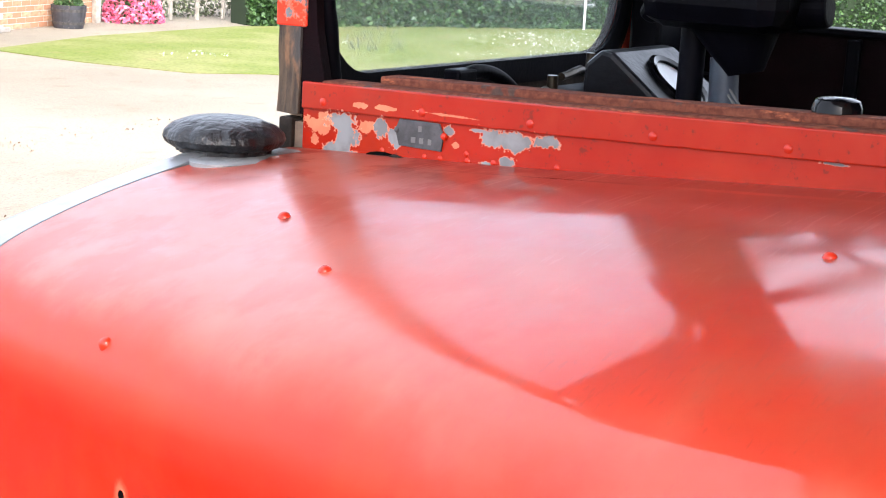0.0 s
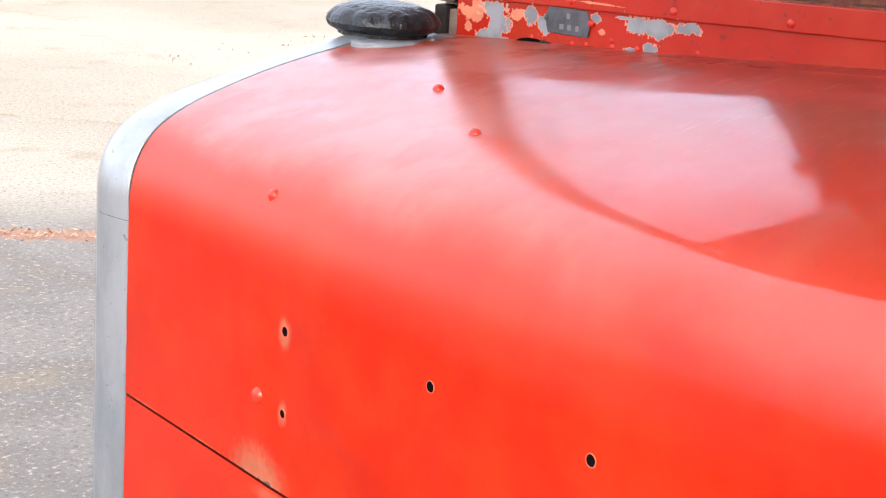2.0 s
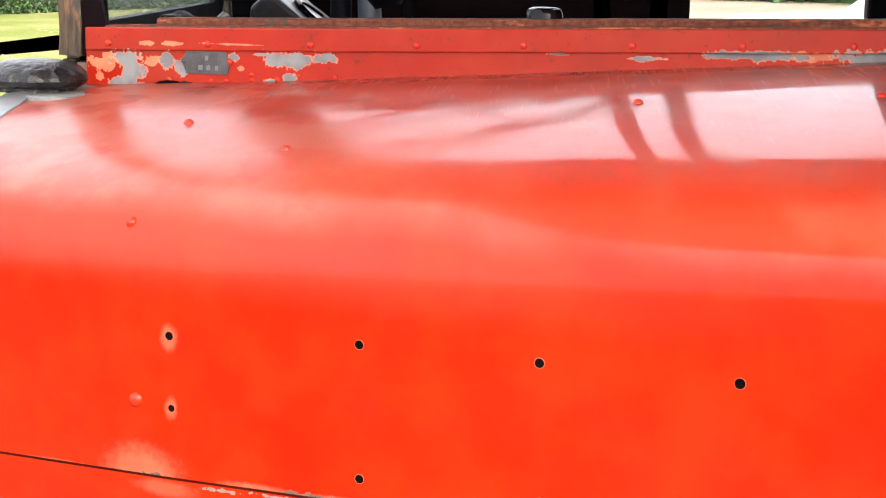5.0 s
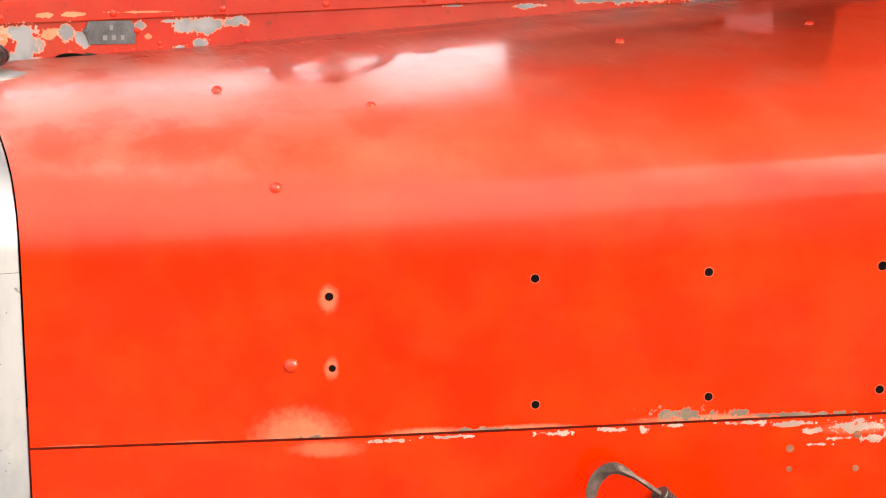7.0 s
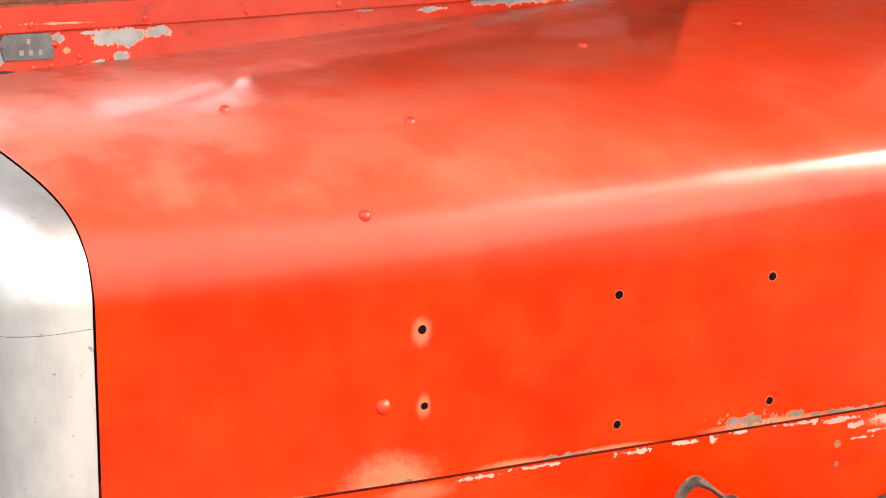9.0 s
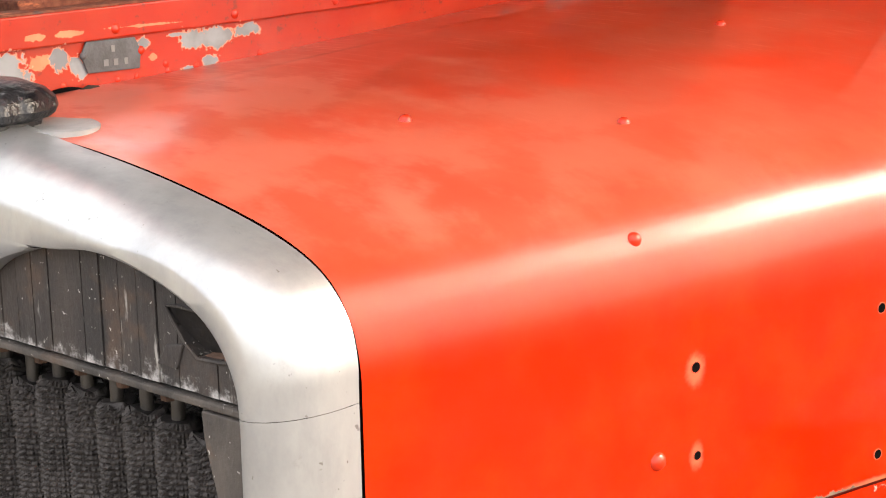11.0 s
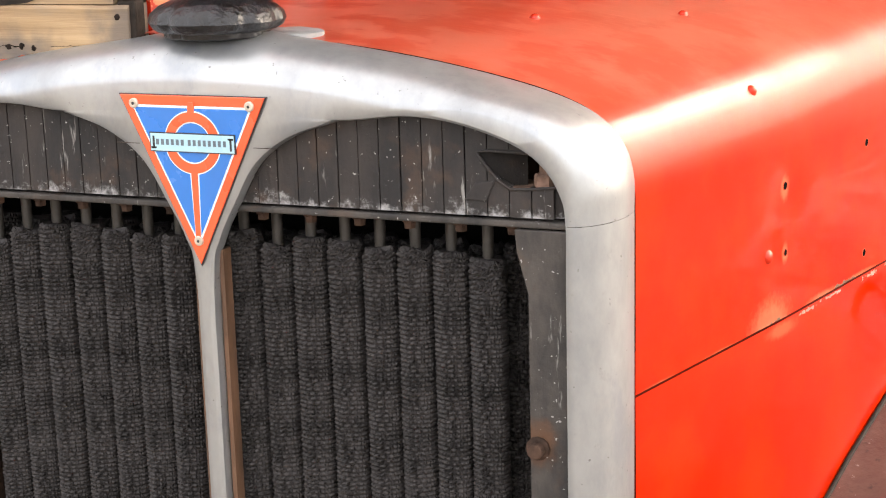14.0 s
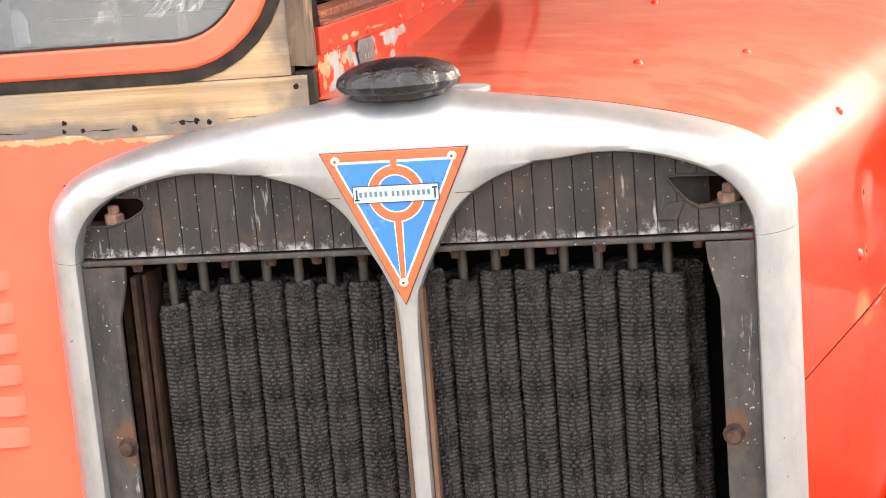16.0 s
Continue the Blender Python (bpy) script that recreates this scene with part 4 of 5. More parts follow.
def ledge_slab(x0, x1, k0, k1, y0=0.078, y1=REAR, ragged=0.0):
    """A strip along the cab's near side; x0, x1 lie out from its face."""
    bm = bmesh.new()
    vs = []
    for i in range(91):
        y = y0 + (y1 - y0) * i / 90
        w = ragged * noise.noise(Vector((y * 38, k0 * 90, 2)))
        vs.append([bm.verts.new((cab_edge(y) + x, y, ledge_z(y, k) + (w if k == k0 else 0))) for x, k in ((x0, k0), (x1, k0), (x1, k1), (x0, k1))])
    for p, q in zip(vs, vs[1:]):
        for j in range(4):
            bm.faces.new((p[j], p[(j + 1) % 4], q[(j + 1) % 4], q[j]))
    bm.faces.new(vs[0])
    bm.faces.new(vs[-1][::-1])
    return bm


SIDE = (1, -.09, 0)
ledge = part("cab_side_panel", ledge_slab(-.004, 0, -.03, .052), m_ledge, bus, "red cab side panel with paint flaked to grey metal")
part("capping_strip", ledge_slab(-.002, .0045, .047, .0725, ragged=.0006), m_ledge, ledge, "folded red capping strip", bevel=.0015)
part("window_rail", ledge_slab(-.030, .0015, .0605, .0745, .10, ragged=.001), m_rail, bus, "bare rust-brown window rail", bevel=.002)
part("window_rail", ledge_slab(-.052, -.020, .064, .0815, .155), m_rail, bus, bevel=.002)
for k in range(9):
    y = .105 + .1163 * k
    dome((cab_edge(y) + .0043, y, ledge_z(y, .0545)), .0040, SIDE, m_rivet, ledge, "bolt", .45)
for y, k in ((.224, .0015), (.2417, .0015), (.2715, .0015), (.2700, .0075), (.2995, .0015), (.3654, .002), (.175, .004)):
    dome((cab_edge(y) - .0003, y, crown(y) + k), .0030, SIDE, m_rivet, ledge, "bolt", .5)
PY, PZ = .218, 1.5275
PX = cab_edge(PY)
o = [(-.0275, .002), (-.0225, .0125), (.0225, .0125), (.0275, .002), (.0255, -.0125), (-.0225, -.0125)]
bm = slab([(a, b) for a, b in o], 0, .002)
bmesh.ops.transform(bm, matrix=Matrix.Translation((PX + .0005, PY, PZ)) @ pose(0, 0, 0, 0, 0, 84.7) @ pose(0, -.002, 0), verts=bm.verts)
plate = part("body_plate", bm, m_plate, ledge, "small grey stamped metal plate", bevel=.0005)
dome((PX + .0048, PY + .0275, PZ + .0015), .0032, SIDE, m_rivet, ledge, "plate_rivet")
dome((PX + .0002, PY - .0255, PZ + .0015), .0028, SIDE, m_plate, ledge, "plate_rivet")
for dy, dz, w, h in ((.001, .0052, .0018, .0026), (-.006, -.0055, .0024, .0026), (.003, -.0055, .0022, .0026), (.0125, -.0055, .0018, .0026)):
    part("stamped_mark", box(PX + .0025 + .09 * dy, PX + .0029 + .09 * dy, PY + dy - w, PY + dy + w, PZ + dz - h, PZ + dz + h), m_stamp, ledge)
part("drain_slot", lathe([(.017, 0), (.017, .003), (.001, .0032)], Matrix.Translation((cab_edge(.172) + .0005, .176, 1.5015)) @ pose(0, 0, 0, 0, 90, 0) @ Matrix.Diagonal((.28, 1, 1, 1)), 16), m_void, ledge, "dark slot with a black clip")
part("clip", sweep([(cab_edge(.19) + .003, .185, 1.500), (cab_edge(.19) + .006, .193, 1.504), (cab_edge(.2) + .005, .202, 1.5025)], .0028, 8), m_seal, ledge, smooth=True)

# cab front
FY = 0.051
GX0, GX1, GZ0, GZ1 = -.82, -.134, 1.560, 2.12


def round_rect(x0, x1, z0, z1, r, k=8):
    out = []
    for cx, cz, a0 in ((x1 - r, z1 - r, 0), (x0 + r, z1 - r, 90), (x0 + r, z0 + r, 180), (x1 - r, z0 + r, 270)):
        out += [(cx + r * math.cos(radians(a0 + 90 * i / k)), cz + r * math.sin(radians(a0 + 90 * i / k))) for i in range(k + 1)]
    return out


def frame_ring(a, b, y0, y1):
    bm = bmesh.new()
    rows = [[bm.verts.new((p[0], y, p[1])) for p, y in ((p, y0), (q, y0), (q, y1), (p, y1))] for p, q in zip(a, b)]
    for p, q in zip(rows, rows[1:] + rows[:1]):
        for j in range(4):
            bm.faces.new((p[j], p[(j + 1) % 4], q[(j + 1) % 4], q[j]))
    return bm


r_in, r_mid, r_out = (round_rect(GX0 - d, GX1 + d, GZ0 - d, GZ1 + d, .075 + d) for d in (0, .027, .039))
windscreen = part("windscreen", frame_ring(r_in, r_mid, FY - .006, FY + .0005), m_frame_red, bus, "cab windscreen in a faded red frame", smooth=True, bevel=.004)
r_bead = round_rect(GX0 + .0022, GX1 - .0022, GZ0 + .0022, GZ1 - .0022, .0728)
part("frame_bead", frame_ring(r_bead, [(p, q) for p, q in r_in], FY - .0045, FY + .0055), m_seal, windscreen, "thin dark glazing bead")
part("frame_lining", frame_ring(r_bead, r_mid, FY + .0105, FY + .016), m_black, windscreen)
part("rubber_seal", frame_ring(r_mid, r_out, FY - .003, FY + .014), m_seal, windscreen, "perished black rubber seal", smooth=True)
gl = part("glass", slab(round_rect(GX0 - .004, GX1 + .004, GZ0 - .004, GZ1 + .004, .077), FY + .006, FY + .010), m_glass, windscreen)
gl.visible_shadow = False
rng = random.Random(9)
bm = bmesh.new()
for k in range(74):
    u = rng.random()
    x, z = -.292 + .112 * u, 1.5765 + .010 * u + .026 * rng.random() * (.35 + .65 * math.sin(math.pi * min(1, u * 1.1)))
    a = 1.2 + .5 * math.sin(7 * u) + rng.uniform(-.5, .5)
    pts = [(x + .0027 * j * math.cos(a + .6 * math.sin(j * 1.4 + k)), FY + .0054, z + .0027 * j * math.sin(a + .5 * math.cos(j * 1.3 + k))) for j in range(4)]
    sweep(pts, .00017, 4, bm)
part("glue_marks", bm, m_frost, windscreen, "white dried glue marks")
# wood below and beside the windscreen
bm = bmesh.new()
rows = []
for k in range(90):
    x = -.98 + (.98 - .0855) * k / 89
    low = 1.478 + .0035 * noise.noise(Vector((x * 26, 0, 0))) - (.004 if -.30 < x < -.2 else 0)
    top = 1.5215 + .0006 * noise.noise(Vector((x * 40, 3, 0)))
    rows.append([bm.verts.new((x, y, z)) for y, z in ((FY - .004, low), (FY + .05, low), (FY + .05, top), (FY - .001, top), (FY - .004, top - .003))])
for p, q in zip(rows, rows[1:]):
    for j in range(5):
        bm.faces.new((p[j], p[(j + 1) % 5], q[(j + 1) % 5], q[j]))
bm.faces.new(rows[0][::-1])
bm.faces.new(rows[-1])
rail = part("wood_rail", bm, m_wood, bus, "bare weathered oak rail with nail heads")
arc = [(p, q) for p, q in r_out if p > -.195 and q < 1.625]
gus = [(-.195, 1.5222)] + sorted(arc, key=lambda c: c[1]) + [(-.0962, 1.626), (-.0985, 1.60), (-.1005, 1.5224)]
part("wood_gusset", slab(gus, FY - .002, FY + .012), m_wood, bus, "bare oak corner piece")
# added black sheet that gives the gusset's inner face its shade
part("gusset_shade", slab(gus, FY + .0125, FY + .024), m_void, bus)
for x, z, r in ((-.0965, 1.512, .0038), (-.326, 1.491, .0034), (-.327, 1.483, .003), (-.308, 1.483, .003), (-.257, 1.482, .0038), (-.209, 1.485, .0036), (-.195, 1.486, .0035), (-.183, 1.484, .0035), (-.095, 1.487, .0045)):
    wob = lambda a, h, q=x * 90: 1 + .5 * noise.noise(Vector((math.cos(a) * 1.3, math.sin(a) * 1.3, q)))
    part("nail", lathe([(r * .8, 0), (r * .72, .0008), (r * .4, .0013), (.0006, .0014)], Matrix.Translation((x, FY - .0036, z)) @ pose(0, 0, 0, 90), 14, wob), m_nail, rail, "old rusty nail head")
for x0, x1, z in ((-.222, -.192, 1.4855), (-.306, -.272, 1.4822), (-.420, -.365, 1.4835), (-.165, -.130, 1.4862)):
    pts = [(x0 + (x1 - x0) * k / 9, FY - .0037, z + .0016 * noise.noise(Vector((k * .7, x0 * 50, 0)))) for k in range(10)]
    part("split", sweep(pts, [.0004 + .0007 * abs(noise.noise(Vector((k * .9, x1 * 40, 3)))) for k in range(10)], 5), m_void, rail)
bm = bmesh.new()
px = [(0, 0), (.0175, 0), (.019, .026), (.001, .027)]
rows = []
for k in range(70):
    z = 1.529 + .70 * k / 69
    ln = [noise.noise(Vector((c[0] * 300, c[1] * 300, z * 22))) for c in px]
    rows.append([bm.verts.new((-.0995 + .004 * (z - 1.53) + a + .0016 * w, .046 + b + .0018 * noise.noise(Vector((b * 50, 3 + a * 90, z * 25))), z + (.005 * w if k == 0 else 0))) for (a, b), w in zip(px, ln)])
for p, q in zip(rows, rows[1:]):
    for j in range(4):
        bm.faces.new((p[j], p[(j + 1) % 4], q[(j + 1) % 4], q[j]))
bm.faces.new(rows[0][::-1])
bm.faces.new(rows[-1])
pillar = part("corner_pillar", bm, m_oldwood, bus, "split dark wooden corner pillar")
part("pillar_cover", box(-.1025, -.0790, .0435, .0785, 1.613, 1.90), m_pillar, pillar, "flaking red metal pillar cover", bevel=.002)
part("pillar_bracket", box(-.098, -.080, .05, .066, 1.485, 1.5255), m_seal, bus, bevel=.002)
bm = slab([(0, 1.53), (.0, 1.62), (.0, 2.2), (.012, 2.2), (.012, 1.66), (.017, 1.61), (.027, 1.566), (.034, 1.545), (.034, 1.53)], 0, 1)
bmesh.ops.transform(bm, matrix=Matrix(((0, .012, 0, -.094), (1, 0, 0, .0735), (0, 0, 1, 0), (0, 0, 0, 1))), verts=bm.verts)
part("pillar_web", bm, m_maroon, bus, "dark pillar web flaring at its foot")
part("pillar_conduit", sweep(curve_points([(-.1215, .085, 1.545), (-.1202, .085, 1.561), (-.1149, .085, 1.588), (-.1103, .085, 1.614), (-.104, .085, 1.639), (-.099, .085, 1.70), (-.097, .085, 1.90)], 5), .008, 12), m_black, bus, "black conduit up the inside of the pillar", smooth=True)
cab_front = part("cab_front_panel", slab([(-1.02, .62), (-.335, .62), (-.335, 1.41), (-.085, 1.41), (-.085, 1.4800), (-1.02, 1.482)], FY - .002, FY + .012), m_cab_red, bus, "red cab front panel with pressed louvres", bevel=.002)
for k, z in enumerate((1.336, 1.303, 1.272, 1.240, 1.208, 1.176)):
    bm = sheet(16, 8, lambda u, v: Vector((-.49 + .086 * u, FY - .002 - .007 * math.sin(math.pi * min(1, 1.0 * u)) ** .35 * (1 - v) ** .8, z - .004 + .019 * v)))
    part("louvre", bm, m_frame_red, cab_front, "pressed red louvre", smooth=True)

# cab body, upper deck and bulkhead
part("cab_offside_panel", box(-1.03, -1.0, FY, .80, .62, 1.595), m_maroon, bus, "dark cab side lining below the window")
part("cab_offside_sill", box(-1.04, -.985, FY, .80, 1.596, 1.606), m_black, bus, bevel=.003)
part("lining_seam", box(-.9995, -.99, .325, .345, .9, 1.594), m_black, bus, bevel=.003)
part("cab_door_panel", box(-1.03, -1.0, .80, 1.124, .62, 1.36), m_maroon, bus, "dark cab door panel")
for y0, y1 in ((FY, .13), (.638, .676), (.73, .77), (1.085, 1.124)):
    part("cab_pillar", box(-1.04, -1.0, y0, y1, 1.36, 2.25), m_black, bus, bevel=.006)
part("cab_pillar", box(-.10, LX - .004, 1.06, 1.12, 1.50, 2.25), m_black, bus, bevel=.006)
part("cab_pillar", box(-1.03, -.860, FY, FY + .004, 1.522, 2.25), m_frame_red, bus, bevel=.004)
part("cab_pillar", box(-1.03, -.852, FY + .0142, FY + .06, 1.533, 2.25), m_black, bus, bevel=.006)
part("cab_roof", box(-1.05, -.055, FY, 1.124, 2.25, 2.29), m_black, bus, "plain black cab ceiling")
part("cab_top_panel", box(-1.02, -.06, FY, FY + .04, 2.165, 2.25), m_frame_red, bus)
bulk = part("bulkhead", box(-.055, 1.2, REAR + .004, REAR + .034, .5, 2.50), m_red, bus, "plain red bulkhead behind the bonnet")
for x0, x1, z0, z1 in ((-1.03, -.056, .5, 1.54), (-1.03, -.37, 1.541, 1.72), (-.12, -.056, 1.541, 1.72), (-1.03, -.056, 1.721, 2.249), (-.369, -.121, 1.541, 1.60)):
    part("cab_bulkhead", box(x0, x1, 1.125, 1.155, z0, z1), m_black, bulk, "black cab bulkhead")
# saloon behind the bonnet and the upper deck that reaches out over cab and bonnet
# the cream panel is an unseen addition that throws light onto the bonnet
part("bounce_panel", box(-.05, 1.19, REAR - .004, REAR + .003, 1.66, 2.40), m_cream, bulk, "unseen cream panel added on the bulkhead to brighten the bonnet", bevel=.002)
part("cab_quarter", box(-.058, -.0555, 1.126, REAR + .003, 1.60, 2.498), m_red, bus, "red panel behind the cab window")
part("saloon_body", box(-1.2, 1.2, REAR + .036, 7.4, .45, 2.499), m_red, bus, "red lower saloon behind the bulkhead", bevel=.03)
deck = [(-1.25, 7.4), (-1.25, .60), (-1.17, .36), (-.96, .22), (-.57, .15), (0, .14), (.57, .15), (.96, .22), (1.17, .36), (1.25, .60), (1.25, 7.4)]
bm = slab(deck, 0, 1)
bmesh.ops.transform(bm, matrix=Matrix(((1, 0, 0, 0), (0, 0, 1, 0), (0, 1.8, 0, 2.50), (0, 0, 0, 1))), verts=bm.verts)
part("upper_deck", bm, m_red, bus, "red upper deck reaching out over cab and bonnet", bevel=.05)
# added cream sheet, out of view, that lightens what the bonnet mirrors
bm = slab([(x * .97, y + .03 if y < 1 else y - .03) for x, y in deck], 0, 1)
bmesh.ops.transform(bm, matrix=Matrix(((1, 0, 0, 0), (0, 0, 1, 0), (0, .008, 0, 2.494), (0, 0, 0, 1))), verts=bm.verts)
part("canopy_bounce", bm, m_cream, bus, "unseen cream sheet added under the upper deck to lighten reflections")
part("cab_floor", box(-1.0, -.06, .13, 1.12, .78, .80), m_black, bus)
part("chassis", box(-.40, .40, .15, 1.12, .55, .70), m_iron, bus)


# ---- cab interior ----
m_panel = plain("worn_black_panel", (0.005, 0.0055, 0.008), 0.35, 0, 0.4, 40, 0.3, 160, spec=0.2)

m_tarnish = plain("tarnished_brass", (0.05, 0.04, 0.028), 0.35, 0.6, 0.4, 60)


def yz_slab(outline, x0, x1):
    bm = slab([(a, b) for a, b in outline], 0, 1)
    bmesh.ops.transform(bm, matrix=Matrix(((0, x1 - x0, 0, x0), (1, 0, 0, 0), (0, 0, 1, 0), (0, 0, 0, 1))), verts=bm.verts)
    return bm


panel = part("instrument_box", yz_slab([(.175, 1.40), (.18, 1.570), (.20, 1.588), (.215, 1.585), (.335, 1.490), (.345, 1.40)], -.66, -.48), m_panel, bus, "black wedge-shaped instrument box with a white dial", bevel=.006)
top_m = Matrix.Translation((-.565, .262, 1.549)) @ pose(0, 0, 0, -38.4, 0, 0)
part("dial_rim", lathe([(.045, -.004), (.046, .004), (.042, .007), (.036, .005), (.035, -.002)], top_m, 36), m_knob, panel, "black dial rim", smooth=True)
part("dial_face", lathe([(.0355, -.002), (.0355, .0015), (.001, .0018)], top_m, 36), m_dial, panel, "white dial face")
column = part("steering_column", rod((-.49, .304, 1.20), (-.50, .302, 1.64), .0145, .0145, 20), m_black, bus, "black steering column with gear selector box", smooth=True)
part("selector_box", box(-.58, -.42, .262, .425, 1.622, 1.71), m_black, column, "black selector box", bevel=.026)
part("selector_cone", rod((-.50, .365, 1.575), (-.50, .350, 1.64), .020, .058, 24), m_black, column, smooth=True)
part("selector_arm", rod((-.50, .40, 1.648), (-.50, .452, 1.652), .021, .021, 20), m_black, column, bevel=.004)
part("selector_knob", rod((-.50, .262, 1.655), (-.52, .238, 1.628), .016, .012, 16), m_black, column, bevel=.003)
wheel_m = Matrix.Translation((-.50, .45, 1.76)) @ pose(0, 0, 0, -18, 0, 0)
wheel = part("steering_wheel", sweep([wheel_m @ Vector((.225 * math.cos(a), .225 * math.sin(a), 0)) for a in (k * math.pi / 28 for k in range(56))], .012, 12, closed=True), m_black, bus, "black rimmed steering wheel", smooth=True)
for a in (30, 150, 270):
    part("spoke", rod(wheel_m @ Vector((0, 0, -.02)), wheel_m @ Vector((.222 * math.cos(radians(a)), .222 * math.sin(radians(a)), 0)), .008, .006, 10), m_black, wheel, smooth=True)
part("pedal_column", rod((-.50, .352, 1.35), (-.50, .340, 1.590), .018, .016, 20), m_greymetal, bus, "grey painted tube", smooth=True)
for d in (0, .006):
    part("lever", rod((-.49, .345 + d, 1.559), (-.48, .385 + d, 1.515), .0016, .0016, 8), m_stamp, bus, "thin bright lever")
part("knob", lathe([(.017, 1.556), (.0175, 1.574), (.0205, 1.576), (.0212, 1.580), (.0205, 1.5905), (.018, 1.5955), (.013, 1.5975), (.001, 1.598)], Matrix.Translation((-.105, .590, 0)), 40), m_knob, bus, "shiny black knob on the window rail", smooth=True)
# windscreen catches on the inner sill
part("inner_sill", box(-.98, -.10, .0975, .150, 1.500, 1.532), m_black, bus, "black windscreen sill", bevel=.006)
catch = part("window_catch", rod((-.636, .115, 1.532), (-.634, .115, 1.570), .0075, .0055, 14), m_tarnish, bus, "tarnished brass windscreen catch", smooth=True)
part("catch_arm", sweep([(-.634, .115, 1.545), (-.60, .118, 1.552), (-.57, .116, 1.546), (-.555, .116, 1.545)], .005, 8), m_tarnish, catch, smooth=True)
catch = part("window_catch", rod((-.521, .122, 1.52), (-.520, .122, 1.549), .0075, .0065, 14), m_tarnish, bus, "tarnished brass windscreen catch", smooth=True)
part("catch_arm", sweep([(-.52, .122, 1.526), (-.50, .124, 1.532), (-.475, .124, 1.528)], .006, 8), m_tarnish, catch, smooth=True)
part("bar", rod((-.53, .135, 1.525), (-.66, .135, 1.527), .006, .006, 10), m_greymetal, bus, "grey rod along the sill", smooth=True)
part("hose", sweep(curve_points([(-.30, .115, 1.553), (-.345, .118, 1.562), (-.39, .12, 1.554), (-.425, .122, 1.535), (-.44, .124, 1.505)], 5), .008, 12), m_black, bus, "short black rubber hose", smooth=True)
part("hose_bracket", box(-.335, -.295, .105, .125, 1.532, 1.566), m_black, bus, bevel=.003)


# ---- wing, wheels and the bonnet hook ----
CREST = [(.22, .80), (.30, .93), (.355, .99), (.45, 1.04), (.531, 1.075), (.62, 1.112), (.77, 1.148), (.95, 1.165), (1.12, 1.165)]


def crest(y):
    for (a, p), (b, q) in zip(CREST, CREST[1:]):
        if y <= b:
            return p + (q - p) * (y - a) / (b - a)
    return CREST[-1][1]


def wing_point(u, v):
    y = .22 + .90 * u
    return Vector((half_width(y) + .003 + .42 * v, y, crest(y) + .02 * math.sin(math.pi * v * .8) - .22 * max(0, v - .55) ** 2))


wing = part("wing", sheet(40, 16, wing_point, -.003), m_wing, bus, "worn maroon front wing with chalky scuffs", smooth=True)
part("wing_welting", sweep([wing_point(k / 40, 0) + Vector((.001, 0, -.001)) for k in range(41)], .0030, 8), m_seal, wing, "dark welting along the wing joint", smooth=True)
bm = bmesh.new()
rng = random.Random(31)
for i in range(58):
    for j in range(58):
        p = wing_point(.49 + .0069 * i, .12 + .0132 * (j + .5 * (i % 2)))
        a, b, c_ = rng.uniform(.0015, .0021), rng.uniform(.0021, .0028), rng.uniform(.0008, .0028)
        box(p.x - a, p.x + a, p.y - b, p.y + b, p.z - .001, p.z + c_, bm)
tagged(part("tread_mat", bm, m_mat, wing, "studded black rubber tread on the wing"), kind="stuff")
for s in (-1, 1):
    wheel_r = part("wheel", lathe([(.20, -.13), (.42, -.13), (.49, -.10), (.50, 0), (.49, .10), (.42, .13), (.20, .13)], Matrix.Translation((s * .90, .75, .50)) @ pose(0, 0, 0, 0, 90, 0), 48), m_tyre, bus, "black front tyre", smooth=True)
HX = .512
hk = curve_points([(HX, .5145, 1.1535), (HX, .5085, 1.168), (HX, .514, 1.184), (HX, .529, 1.191), (HX, .5505, 1.180), (HX, .580, 1.158)], 6)
bm = bmesh.new()
rows = []
for k, p in enumerate(hk):
    d = (hk[min(k + 1, len(hk) - 1)] - hk[max(k - 1, 0)]).normalized()
    out = Vector((0, -d.z, d.y)) * -1
    u = k / (len(hk) - 1)
    w = .0012 + .0046 * math.sin(math.pi * min(1, u * 1.25)) ** .8 + .0014 * u      # wide in the bend, thin at tip and shank
    th = .0022 + .0012 * u
    rows.append([bm.verts.new(p + out * a * w + Vector((b * th, 0, 0))) for a, b in ((-.8, -.6), (-1, 0), (-.8, .6), (.2, 1), (.9, .5), (1, 0), (.9, -.5), (.2, -1))])
for p, q in zip(rows, rows[1:]):
    for j in range(8):
        bm.faces.new((p[j], p[(j + 1) % 8], q[(j + 1) % 8], q[j]))
bm.faces.new(rows[0][::-1])
bm.faces.new(rows[-1])
hook = part("bonnet_hook", bm, m_hook, bus, "worn rusty steel bonnet hook on a coil spring", smooth=True)
sp, a0, b0 = [], Vector((HX, .575, 1.162)), Vector((HX + .004, .624, 1.108))
ax = (b0 - a0).normalized()
e1 = ax.orthogonal().normalized()
e2 = ax.cross(e1)
for k in range(20 * 12 + 1):
    a = 2 * math.pi * k / 12
    sp.append(a0.lerp(b0, k / 240) + .0072 * (math.cos(a) * e1 + math.sin(a) * e2))
part("spring", sweep(sp, .0017, 6), m_hook, hook, "dark coil spring", smooth=True)
part("spring_core", rod(a0, b0, .0062), m_hook, hook)


# ---- surroundings ----
m_grass = Nodes("mown_grass")
n = m_grass
c = n.mix(n.ramp(n.noise(.7, 5), .35, .65), (0.17, 0.205, 0.05), (0.25, 0.25, 0.10))
c = n.mix(n.math("MULTIPLY", n.ramp(n.noise(1.3, 6, rough=.65), .58, .72), .7), c, (0.30, 0.22, 0.12))
